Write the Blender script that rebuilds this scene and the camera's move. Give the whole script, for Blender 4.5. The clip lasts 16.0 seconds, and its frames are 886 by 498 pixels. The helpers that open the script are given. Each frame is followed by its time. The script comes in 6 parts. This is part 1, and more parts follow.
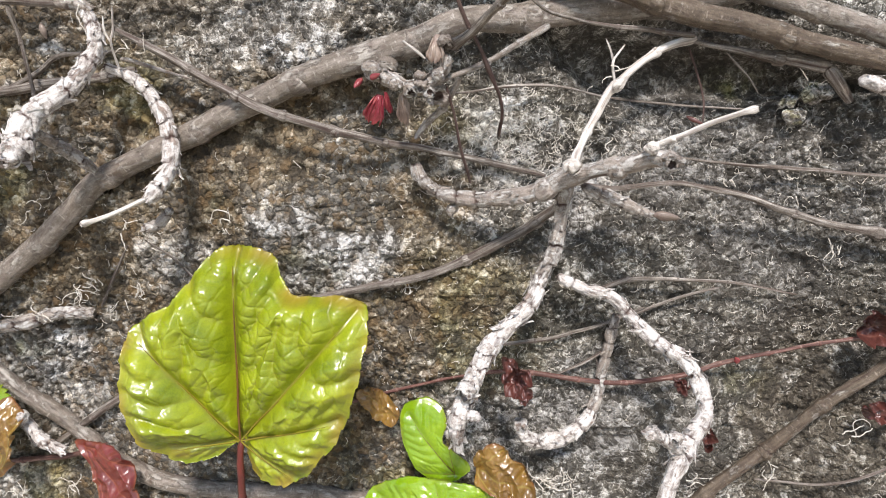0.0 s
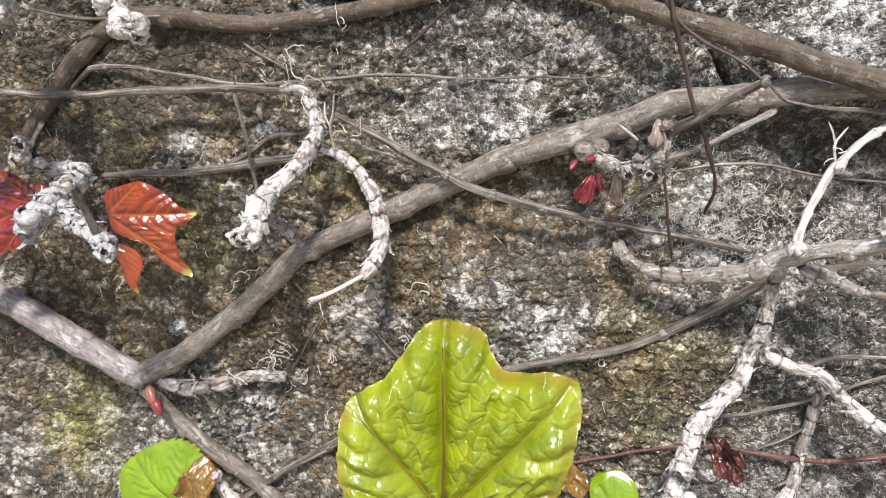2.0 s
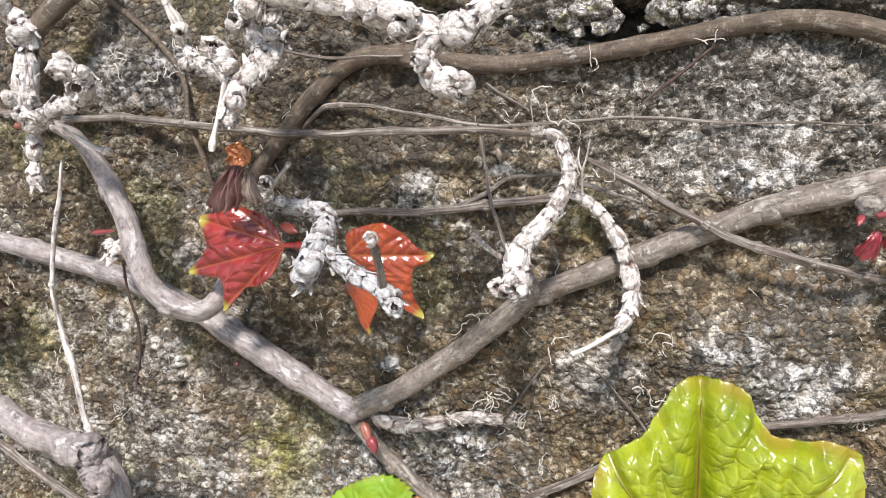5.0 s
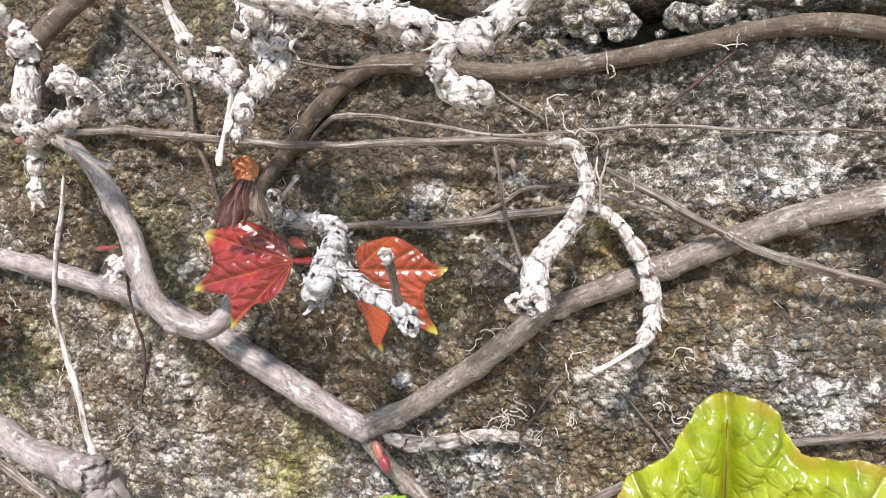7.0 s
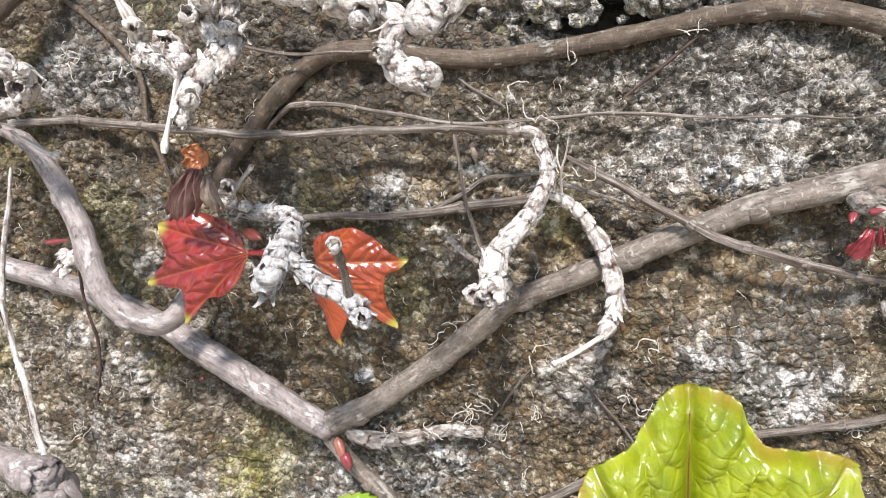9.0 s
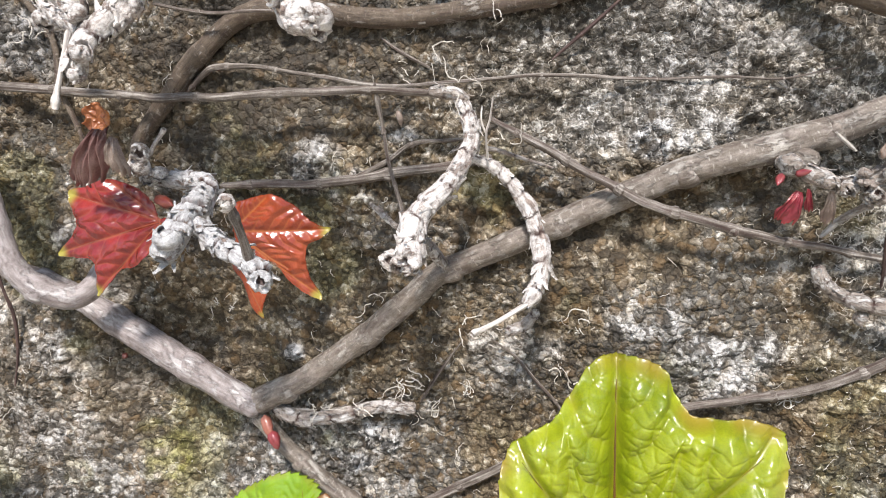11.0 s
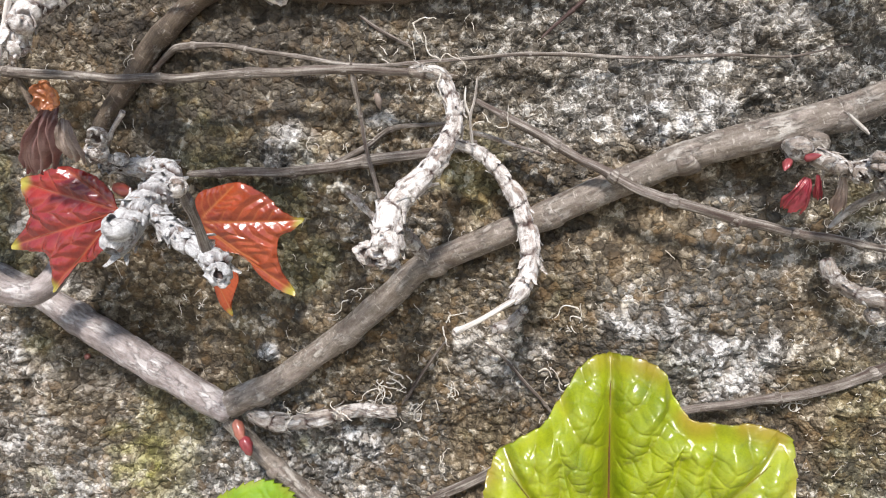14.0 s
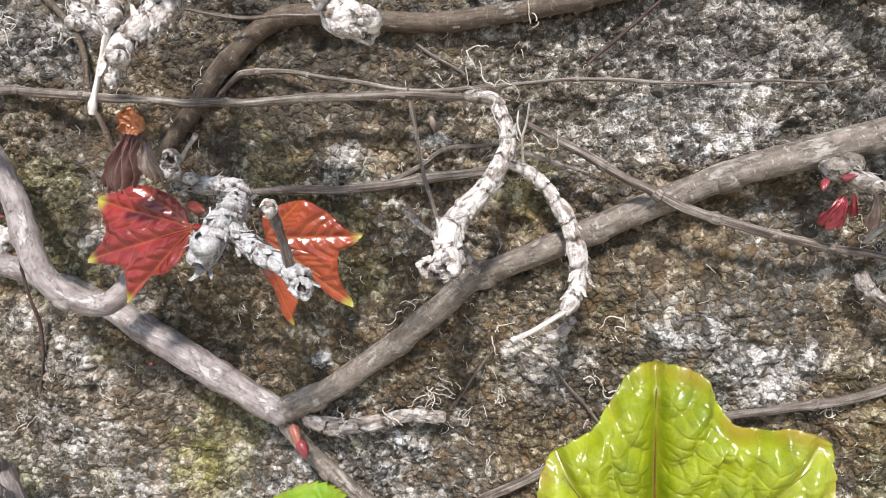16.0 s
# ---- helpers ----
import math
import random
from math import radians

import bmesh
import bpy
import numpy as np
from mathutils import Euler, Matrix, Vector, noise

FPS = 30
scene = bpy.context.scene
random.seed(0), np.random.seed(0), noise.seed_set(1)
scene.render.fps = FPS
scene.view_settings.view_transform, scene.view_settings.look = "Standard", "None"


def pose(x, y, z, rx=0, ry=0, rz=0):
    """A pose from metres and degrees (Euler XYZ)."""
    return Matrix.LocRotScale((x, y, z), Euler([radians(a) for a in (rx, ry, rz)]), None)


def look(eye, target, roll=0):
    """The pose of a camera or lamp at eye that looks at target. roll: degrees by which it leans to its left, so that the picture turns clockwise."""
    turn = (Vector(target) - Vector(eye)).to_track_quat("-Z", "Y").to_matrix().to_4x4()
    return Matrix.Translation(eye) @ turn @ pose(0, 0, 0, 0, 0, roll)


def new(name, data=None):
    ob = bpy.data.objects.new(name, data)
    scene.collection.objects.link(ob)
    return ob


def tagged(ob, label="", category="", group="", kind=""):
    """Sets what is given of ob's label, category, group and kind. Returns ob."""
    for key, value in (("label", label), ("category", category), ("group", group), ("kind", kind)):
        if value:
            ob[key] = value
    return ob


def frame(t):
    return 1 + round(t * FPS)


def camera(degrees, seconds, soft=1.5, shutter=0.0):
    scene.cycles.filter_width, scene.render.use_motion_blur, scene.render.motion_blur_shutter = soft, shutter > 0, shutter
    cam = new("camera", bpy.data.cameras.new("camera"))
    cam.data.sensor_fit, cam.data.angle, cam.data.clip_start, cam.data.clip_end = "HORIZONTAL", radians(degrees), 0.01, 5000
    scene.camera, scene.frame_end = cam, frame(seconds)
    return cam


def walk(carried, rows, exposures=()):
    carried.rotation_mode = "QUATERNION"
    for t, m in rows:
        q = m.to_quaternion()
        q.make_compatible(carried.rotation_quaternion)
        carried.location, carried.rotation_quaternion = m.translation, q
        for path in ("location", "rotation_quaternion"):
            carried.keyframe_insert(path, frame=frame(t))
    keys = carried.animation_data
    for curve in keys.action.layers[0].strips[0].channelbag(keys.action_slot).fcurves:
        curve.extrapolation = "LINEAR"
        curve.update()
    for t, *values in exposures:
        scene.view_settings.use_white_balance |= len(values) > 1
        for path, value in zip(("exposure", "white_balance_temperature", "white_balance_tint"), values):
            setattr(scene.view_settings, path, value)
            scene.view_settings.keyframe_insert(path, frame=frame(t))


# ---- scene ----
cam = camera(65.6, 16.0, soft=1.1)
METRES, EYE, TILT, LEAN, TURN = 0.25, 1.2, -14.13, 0.0, 4.743
ROWS = [
    (0.0, 0.0, 0.0, 0.0, -0.0, 0.0, 0.0),
    (0.5, -0.0319, -0.0152, 0.0147, 0.55, 1.06, -0.06),
    (1.0, -0.0671, -0.0212, 0.0309, 1.23, 2.36, -0.07),
    (1.5, -0.1318, -0.0157, 0.0513, 2.66, 2.33, -0.17),
    (2.0, -0.2074, -0.0272, 0.0604, 4.32, 2.51, -0.45),
    (2.5, -0.2673, -0.0471, 0.0783, 5.53, 3.19, -0.7),
    (3.0, -0.3253, -0.04, 0.0881, 6.9, 2.83, -1.13),
    (3.5, -0.36, -0.0368, 0.0938, 7.65, 2.6, -1.25),
    (4.0, -0.4039, -0.0363, 0.106, 8.74, 2.6, -1.47),
    (4.5, -0.4412, -0.0346, 0.1151, 9.49, 2.42, -2.18),
    (7.0, -0.4855, -0.0056, 0.1312, 9.67, 3.02, -1.59),
    (7.5, -0.4802, -0.001, 0.133, 9.68, 2.87, -1.29),
    (8.0, -0.5154, 0.0049, 0.1314, 10.25, 2.49, -1.5),
    (8.5, -0.517, 0.0015, 0.1275, 9.83, 2.55, -1.48),
    (9.0, -0.4573, 0.0217, 0.1237, 8.3, 2.89, -1.23),
    (9.5, -0.3946, 0.063, 0.1028, 7.07, 2.18, -0.99),
    (12.0, -0.3868, 0.0726, 0.0899, 6.61, 2.21, -1.04),
    (12.5, -0.3827, 0.1181, 0.0848, 6.41, 1.83, -1.0),
    (13.0, -0.3842, 0.1602, 0.0803, 6.08, 1.5, -0.95),
    (13.5, -0.3818, 0.1511, 0.0846, 5.98, 1.76, -0.91),
    (14.0, -0.3808, 0.1304, 0.0907, 6.2, 2.12, -0.98),
    (14.5, -0.3991, 0.1143, 0.0983, 6.43, 2.29, -1.04),
    (15.0, -0.4068, 0.0937, 0.0945, 6.66, 2.39, -1.15),
    (15.5, -0.4025, 0.0901, 0.0808, 6.89, 2.02, -1.19),
    (16.0, -0.4264, 0.0745, 0.0952, 7.13, 2.78, -1.02),
]
walk(cam, [(t, pose(0, 0, EYE, TILT, LEAN, TURN) @ pose(METRES * x, METRES * y, METRES * z, 90 + pitch, roll, yaw)) for t, x, y, z, yaw, pitch, roll in ROWS],
     [(0.0, 0.24), (2.0, 0.29), (4.5, 0.35), (7.0, 0.47), (8.5, 0.46), (9.0, 0.44), (9.6, 0.37), (12.0, 0.32), (14.5, 0.28), (16.0, 0.28)])

# ---- light ----
SUN_FROM = Vector((0.10, -1.0, 1.22)).normalized()
sun = new("sun", bpy.data.lights.new("sun", "SUN"))
sun.data.energy, sun.data.angle, sun.data.color = 4.5, radians(8.0), (1.0, 0.935, 0.905)
sun.matrix_world = look(SUN_FROM * 20, (0, 0, 0))
sky_world = bpy.data.worlds.new("sky")
scene.world = sky_world
sky_world.use_nodes = True
sky_nodes = sky_world.node_tree
sky = sky_nodes.nodes.new("ShaderNodeTexSky")
sky.sky_type, sky.sun_disc = "NISHITA", False
sky.sun_elevation = math.asin(SUN_FROM.z)
sky.sun_rotation = math.atan2(SUN_FROM.x, SUN_FROM.y)
sky_nodes.nodes["Background"].inputs["Strength"].default_value = 0.15
sky_nodes.links.new(sky.outputs[0], sky_nodes.nodes["Background"].inputs["Color"])

# ---- noise in numpy ----
rng = np.random.default_rng(5)
LATTICE = rng.random((64, 64, 64)).astype(np.float32)


def vnoise(p, seed=0):
    """Smooth value noise of points (n, 3), from -1 to 1."""
    p = np.asarray(p, dtype=np.float64) + seed * 7.31
    i = np.floor(p).astype(np.int64)
    f = p - i
    f = f * f * f * (f * (f * 6 - 15) + 10)
    i0, i1 = i & 63, (i + 1) & 63
    out = 0
    for a in (0, 1):
        for b in (0, 1):
            for c in (0, 1):
                w = (f[:, 0] if a else 1 - f[:, 0]) * (f[:, 1] if b else 1 - f[:, 1]) * (f[:, 2] if c else 1 - f[:, 2])
                out = out + w * LATTICE[(i1 if a else i0)[:, 0], (i1 if b else i0)[:, 1], (i1 if c else i0)[:, 2]]
    return out * 2 - 1


def cells(x, y, seed=0):
    """Distances to the nearest and second nearest of jittered cell points, with the nearest cell's random number."""
    ix, iy = np.floor(x).astype(np.int64), np.floor(y).astype(np.int64)
    d1, d2, tone = np.full(x.shape, 9.0), np.full(x.shape, 9.0), np.zeros(x.shape)
    for dx in (-1, 0, 1):
        for dy in (-1, 0, 1):
            cx, cy = ix + dx, iy + dy
            jx, jy = LATTICE[cx & 63, cy & 63, seed & 63], LATTICE[cx & 63, cy & 63, (seed + 17) & 63]
            d = np.hypot(cx + jx - x, cy + jy - y)
            near = d < d1
            d2 = np.where(near, d1, np.minimum(d2, d))
            tone = np.where(near, LATTICE[cx & 63, cy & 63, (seed + 31) & 63], tone)
            d1 = np.where(near, d, d1)
    return d1, d2, tone


def smooth(a, b, x):
    t = np.clip((x - a) / (b - a), 0, 1)
    return t * t * (3 - 2 * t)


# ---- building helpers ----
FACE_Y, MID_Z = 0.24, 1.2


def place(u, v, h):
    """Millimetres along the wall, up it and out from its face, in the world's metres."""
    return Vector((u / 1000, FACE_Y - h / 1000, MID_Z + v / 1000))


def place_all(u, v, h):
    return np.stack([u / 1000, FACE_Y - h / 1000, MID_Z + v / 1000], axis=1)


def mesh_part(name, verts, faces, material, parent=None, label="", attrs=None, sharp=False):
    """A mesh object from world points; its origin lies at its first point, and under parent if one is given."""
    verts = np.asarray(verts, dtype=np.float64)
    base = Vector(verts[0])
    me = bpy.data.meshes.new(name)
    faces = np.asarray(faces)
    n, k = faces.shape
    me.vertices.add(len(verts))
    me.vertices.foreach_set("co", (verts - np.array(base)).astype(np.float32).ravel())
    me.loops.add(n * k)
    me.loops.foreach_set("vertex_index", faces.astype(np.int32).ravel())
    me.polygons.add(n)
    me.polygons.foreach_set("loop_start", np.arange(0, n * k, k, dtype=np.int32))
    me.update(calc_edges=True)
    me.validate()
    me.polygons.foreach_set("use_smooth", np.full(len(me.polygons), not sharp))
    for key, values in (attrs or {}).items():
        values = np.asarray(values, dtype=np.float32)
        if values.ndim == 1:
            me.attributes.new(key, "FLOAT", "POINT").data.foreach_set("value", values)
        else:
            me.attributes.new(key, "FLOAT_VECTOR", "POINT").data.foreach_set("vector", values.ravel())
    me.materials.append(material)
    ob = new(name, me)
    if parent:
        ob.parent = parent
        ob.location = base - parent_origin(parent)
    else:
        ob.location = base
    if label:
        ob["label"] = label
    return ob


def parent_origin(ob):
    p = Vector(ob.location)
    while ob.parent:
        ob = ob.parent
        p += ob.location
    return p


def grid_faces(rows, cols, wrap=False):
    r = np.arange(rows - 1)[:, None]
    c = np.arange(cols if wrap else cols - 1)[None, :]
    d = (c + 1) % cols
    return np.stack([r * cols + c, r * cols + d, (r + 1) * cols + d, (r + 1) * cols + c], axis=-1).reshape(-1, 4)


# ---- materials ----
def node(tree, kind, **values):
    n = tree.nodes.new("ShaderNode" + kind)
    for key, value in values.items():
        if key in n.inputs:
            n.inputs[key].default_value = value
    return n


def ramp(tree, fac, stops):
    n = tree.nodes.new("ShaderNodeValToRGB")
    while len(n.color_ramp.elements) < len(stops):
        n.color_ramp.elements.new(0.5)
    for e, (at, colour) in zip(n.color_ramp.elements, stops):
        e.position, e.color = at, (*colour, 1)
    tree.links.new(fac, n.inputs["Fac"])
    return n.outputs["Color"]


def mixed(tree, fac, a, b, mode="MIX"):
    n = tree.nodes.new("ShaderNodeMix")
    n.data_type, n.blend_type = "RGBA", mode
    for value, socket in ((fac, n.inputs["Factor"]), (a, n.inputs["A"]), (b, n.inputs["B"])):
        socket = [s for s in n.inputs if s.name == socket.name and (s.type == "RGBA" or s.name == "Factor")][0]
        if isinstance(value, (int, float)):
            socket.default_value = value
        elif isinstance(value, tuple):
            socket.default_value = (*value, 1)
        else:
            tree.links.new(value, socket)
    return [s for s in n.outputs if s.type == "RGBA"][0]


def math_node(tree, op, a, b=0.0):
    n = tree.nodes.new("ShaderNodeMath")
    n.operation = op
    for value, socket in ((a, n.inputs[0]), (b, n.inputs[1])):
        if isinstance(value, (int, float)):
            socket.default_value = value
        else:
            tree.links.new(value, socket)
    return n.outputs[0]


def attribute(tree, name, out="Fac"):
    n = tree.nodes.new("ShaderNodeAttribute")
    n.attribute_name = name
    return n.outputs[out]


def scaled(tree, vector, scale):
    n = tree.nodes.new("ShaderNodeMapping")
    n.inputs["Scale"].default_value = scale
    tree.links.new(vector, n.inputs["Vector"])
    return n.outputs[0]


def noise_fac(tree, vector, scale, detail=4.0, rough=0.6):
    n = node(tree, "TexNoise", Scale=scale, Detail=detail, Roughness=rough)
    tree.links.new(vector, n.inputs["Vector"])
    return n.outputs["Fac"]


def material(name, rough=0.8, specular=0.3):
    m = bpy.data.materials.new(name)
    m.use_nodes = True
    t = m.node_tree
    b = t.nodes["Principled BSDF"]
    b.inputs["Roughness"].default_value = rough
    b.inputs["Specular IOR Level"].default_value = specular
    return m, t, b


def world_place(tree):
    return tree.nodes.new("ShaderNodeNewGeometry").outputs["Position"]


def bump(tree, bsdf, height, distance, strength=1.0):
    n = node(tree, "Bump", Strength=strength, Distance=distance)
    tree.links.new(height, n.inputs["Height"])
    tree.links.new(n.outputs[0], bsdf.inputs["Normal"])


def granite_material():
    m, t, b = material("granite", 0.72, 0.35)
    p = world_place(t)
    mul, add, sub = [lambda x, y, op=op: math_node(t, op, x, y) for op in ("MULTIPLY", "ADD", "SUBTRACT")]
    warp = node(t, "TexNoise", Scale=430.0, Detail=3.0, Roughness=0.65)
    t.links.new(p, warp.inputs["Vector"])
    bent = t.nodes.new("ShaderNodeVectorMath")
    bent.operation = "MULTIPLY_ADD"
    bent.inputs[1].default_value = (0.0022,) * 3
    t.links.new(warp.outputs["Color"], bent.inputs[0])
    t.links.new(p, bent.inputs[2])

    def grains(scale):
        """Angular crystals: a random tone and tint for each, its dome, and the distance to its edge in parts of its size."""
        cell = node(t, "TexVoronoi", Scale=scale)
        t.links.new(bent.outputs[0], cell.inputs["Vector"])
        parts = t.nodes.new("ShaderNodeSeparateColor")
        t.links.new(cell.outputs["Color"], parts.inputs[0])
        rim = node(t, "TexVoronoi", Scale=scale)
        rim.feature = "DISTANCE_TO_EDGE"
        t.links.new(bent.outputs[0], rim.inputs["Vector"])
        return parts.outputs[0], parts.outputs[1], sub(0.6, cell.outputs["Distance"]), math_node(t, "MINIMUM", rim.outputs["Distance"], 0.2)

    tone1, tint1, dome1, rim1 = grains(310)
    tone2, tint2, dome2, rim2 = grains(600)
    fine = noise_fac(t, p, 1150, 3, 0.65)
    mid = noise_fac(t, p, 125, 4, 0.62)
    broad = noise_fac(t, p, 42, 3, 0.6)
    grain = add(add(mul(tone1, 0.22), mul(tone2, 0.22)), add(add(mul(attribute(t, "tone"), 0.22), 0.10), mul(fine, 0.19)))
    grain = add(grain, add(mul(sub(mid, 0.5), 0.34), mul(sub(broad, 0.5), 0.28)))
    worm = [math_node(t, "ABSOLUTE", sub(noise_fac(t, p, s, 1.5, 0.5), 0.5)) for s in (330, 560)]
    worm = [ramp(t, w, [(0.0, (1, 1, 1)), (0.045, (0, 0, 0))]) for w in worm]
    cool = sub(1.0, mul(attribute(t, "warm"), 0.7))
    curls = mul(add(mul(worm[0], 0.55), mul(worm[1], 0.45)), cool)
    grain = add(grain, sub(mul(curls, 0.43), 0.107))
    seam = ramp(t, add(mul(rim1, 4.2), mul(noise_fac(t, p, 240, 3, 0.6), 0.9)), [(0.36, (0.60, 0.57, 0.53)), (0.68, (1, 1, 1))])
    grey = ramp(t, grain, [(0.31, (0.072, 0.067, 0.057)), (0.42, (0.115, 0.107, 0.09)), (0.51, (0.185, 0.174, 0.15)), (0.60, (0.33, 0.312, 0.275)), (0.70, (0.72, 0.70, 0.65))])
    brown = ramp(t, grain, [(0.31, (0.070, 0.052, 0.031)), (0.42, (0.134, 0.103, 0.062)), (0.51, (0.212, 0.169, 0.108)), (0.60, (0.34, 0.284, 0.195)), (0.70, (0.66, 0.59, 0.47))])
    ochre = ramp(t, tint2, [(0.5, (0.06, 0.06, 0.06)), (0.75, (0.7, 0.7, 0.7))])
    stain = add(attribute(t, "stain"), mul(ochre, attribute(t, "warm")))
    stain.node.use_clamp = True
    col = mixed(t, stain, grey, brown)
    rust = ramp(t, add(mul(tint1, 0.5), mul(mid, 0.5)), [(0.60, (0, 0, 0)), (0.70, (0.35, 0.35, 0.35))])
    col = mixed(t, mul(rust, attribute(t, "warm")), col, (0.23, 0.135, 0.05))
    white = ramp(t, grain, [(0.30, (0.10, 0.095, 0.086)), (0.41, (0.34, 0.33, 0.305)), (0.50, (0.68, 0.67, 0.64)), (0.60, (0.90, 0.89, 0.87))])
    col = mixed(t, attribute(t, "lichen"), col, white)
    moss = ramp(t, grain, [(0.35, (0.09, 0.085, 0.014)), (0.62, (0.40, 0.38, 0.09))])
    col = mixed(t, attribute(t, "moss"), col, moss)
    # darkens the granite's colour for shade as well as dark staining
    col = mixed(t, mul(attribute(t, "shade_stain"), 0.8), col, mixed(t, mul(grain, 0.7), (0.038, 0.033, 0.027), (0.10, 0.09, 0.075)))
    col = mixed(t, 1.0, col, seam, "MULTIPLY")
    t.links.new(col, b.inputs["Base Color"])
    relief = add(add(mul(dome1, 0.5), mul(rim1, 3.0)), add(mul(rim2, 1.3), mul(tone1, 0.45)))
    relief = add(relief, add(mul(curls, 0.4), mul(fine, 0.35)))
    bump(t, b, relief, 0.001, 1.0)
    return m


def bark_material(name, stops, streak=2600.0, rough=0.75, specular=0.3, depth=0.0005, spots=None, long=0.09, peel=None):
    """Bark streaked along the stem; spots: the colour of pale lenticels or flakes; peel: where the outer skin has gone, and its tones."""
    m, t, b = material(name, rough, specular)
    along = attribute(t, "along", "Vector")
    streaks = noise_fac(t, scaled(t, along, (long, 1, 1)), streak * 0.35, 5, 0.7)
    blotch = noise_fac(t, along, 240, 5, 0.7)
    fine = noise_fac(t, along, 2400, 3, 0.7)
    share = (0.64, 0.2, 0.16) if long < 0.1 else (0.42, 0.34, 0.24)
    fac = math_node(t, "ADD", math_node(t, "MULTIPLY", streaks, share[0]), math_node(t, "ADD", math_node(t, "MULTIPLY", blotch, share[1]), math_node(t, "MULTIPLY", fine, share[2])))
    col = ramp(t, fac, stops)
    if spots:
        speck = noise_fac(t, scaled(t, along, (1.4, 0.6, 0.6)), 700, 3, 0.6)
        col = mixed(t, ramp(t, speck, [(0.60, (0, 0, 0)), (0.67, (0.8, 0.8, 0.8))]), col, spots)
    height = fac
    if peel:
        level, size, tones = peel
        skin = noise_fac(t, scaled(t, along, (0.4, 1, 1)), size, 6, 0.72)
        mask = ramp(t, skin, [(level, (0, 0, 0)), (level + 0.05, (1, 1, 1))])
        col = mixed(t, mask, col, ramp(t, fac, tones))
        height = math_node(t, "ADD", fac, math_node(t, "MULTIPLY", mask, 0.3))
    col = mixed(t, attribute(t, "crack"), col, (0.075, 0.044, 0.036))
    t.links.new(col, b.inputs["Base Color"])
    bump(t, b, height, depth, 1.0)
    return m


def leaf_material(name, dark, light, vein, edge, gloss=0.22, tip=None):
    m, t, b = material(name, gloss, 0.55)
    p = world_place(t)
    blotch = noise_fac(t, p, 70, 3, 0.6)
    fine = noise_fac(t, p, 1500, 3, 0.6)
    fac = math_node(t, "ADD", math_node(t, "MULTIPLY", blotch, 0.75), math_node(t, "MULTIPLY", fine, 0.25))
    col = ramp(t, fac, [(0.36, dark), (0.62, light)])
    col = mixed(t, math_node(t, "MULTIPLY", attribute(t, "vein"), 0.7), col, vein)
    col = mixed(t, math_node(t, "MULTIPLY", attribute(t, "rim"), 0.8), col, edge)
    if tip:
        col = mixed(t, attribute(t, "tip"), col, tip)
    t.links.new(col, b.inputs["Base Color"])
    b.inputs["Coat Weight"].default_value, b.inputs["Coat Roughness"].default_value = 1.0, 0.2
    thin = t.nodes.new("ShaderNodeBsdfTranslucent")
    t.links.new(col, thin.inputs["Color"])
    blend = t.nodes.new("ShaderNodeMixShader")
    blend.inputs[0].default_value = 0.28
    t.links.new(b.outputs[0], blend.inputs[1])
    t.links.new(thin.outputs[0], blend.inputs[2])
    t.links.new(blend.outputs[0], t.nodes["Material Output"].inputs["Surface"])
    bump(t, b, fine, 0.00012, 0.5)
    return m


def plain_material(name, dark, light, scale=300, rough=0.8, depth=0.0003):
    m, t, b = material(name, rough)
    fac = noise_fac(t, world_place(t), scale, 5, 0.6)
    t.links.new(ramp(t, fac, [(0.35, dark), (0.65, light)]), b.inputs["Base Color"])
    bump(t, b, fac, depth, 0.8)
    return m


GRANITE = granite_material()
MORTAR = plain_material("lime_mortar", (0.05, 0.045, 0.038), (0.16, 0.145, 0.12), 220, 0.95, 0.002)
SILVER = [(0.36, (0.165, 0.14, 0.118)), (0.5, (0.34, 0.307, 0.262)), (0.65, (0.60, 0.565, 0.50))]
TAN = [(0.35, (0.15, 0.105, 0.085)), (0.5, (0.33, 0.26, 0.215)), (0.65, (0.56, 0.495, 0.44))]
BARK = bark_material("brown_grey_bark", [(0.36, (0.085, 0.066, 0.05)), (0.47, (0.18, 0.15, 0.117)), (0.56, (0.287, 0.246, 0.207)), (0.68, (0.44, 0.40, 0.345))], 2400, 0.5, 0.45, 0.0010, (0.47, 0.43, 0.37), 0.16, (0.52, 300, SILVER))
# Brown bark, darkened further to paint the shade on the joint's stem.
BROWN = bark_material("brown_and_shaded_bark", [(0.36, (0.04, 0.028, 0.02)), (0.47, (0.098, 0.073, 0.05)), (0.56, (0.17, 0.133, 0.094)), (0.68, (0.33, 0.285, 0.23))], 2400, 0.5, 0.4, 0.0014, (0.30, 0.25, 0.2), 0.14, (0.58, 280, SILVER))
ASH = bark_material("ash_grey_bark", [(0.36, (0.14, 0.113, 0.103)), (0.47, (0.28, 0.24, 0.225)), (0.56, (0.40, 0.355, 0.335)), (0.68, (0.60, 0.56, 0.53))], 2400, 0.42, 0.5, 0.0009, None, 0.14, (0.52, 300, [(0.36, (0.27, 0.24, 0.225)), (0.5, (0.48, 0.445, 0.425)), (0.65, (0.72, 0.69, 0.66))]))
PALE = bark_material("papery_white_bark", [(0.36, (0.18, 0.135, 0.115)), (0.44, (0.40, 0.352, 0.312)), (0.51, (0.66, 0.622, 0.578)), (0.60, (0.86, 0.842, 0.81))], 2600, 0.75, 0.3, 0.0013, None, 0.2, (0.565, 260, TAN))
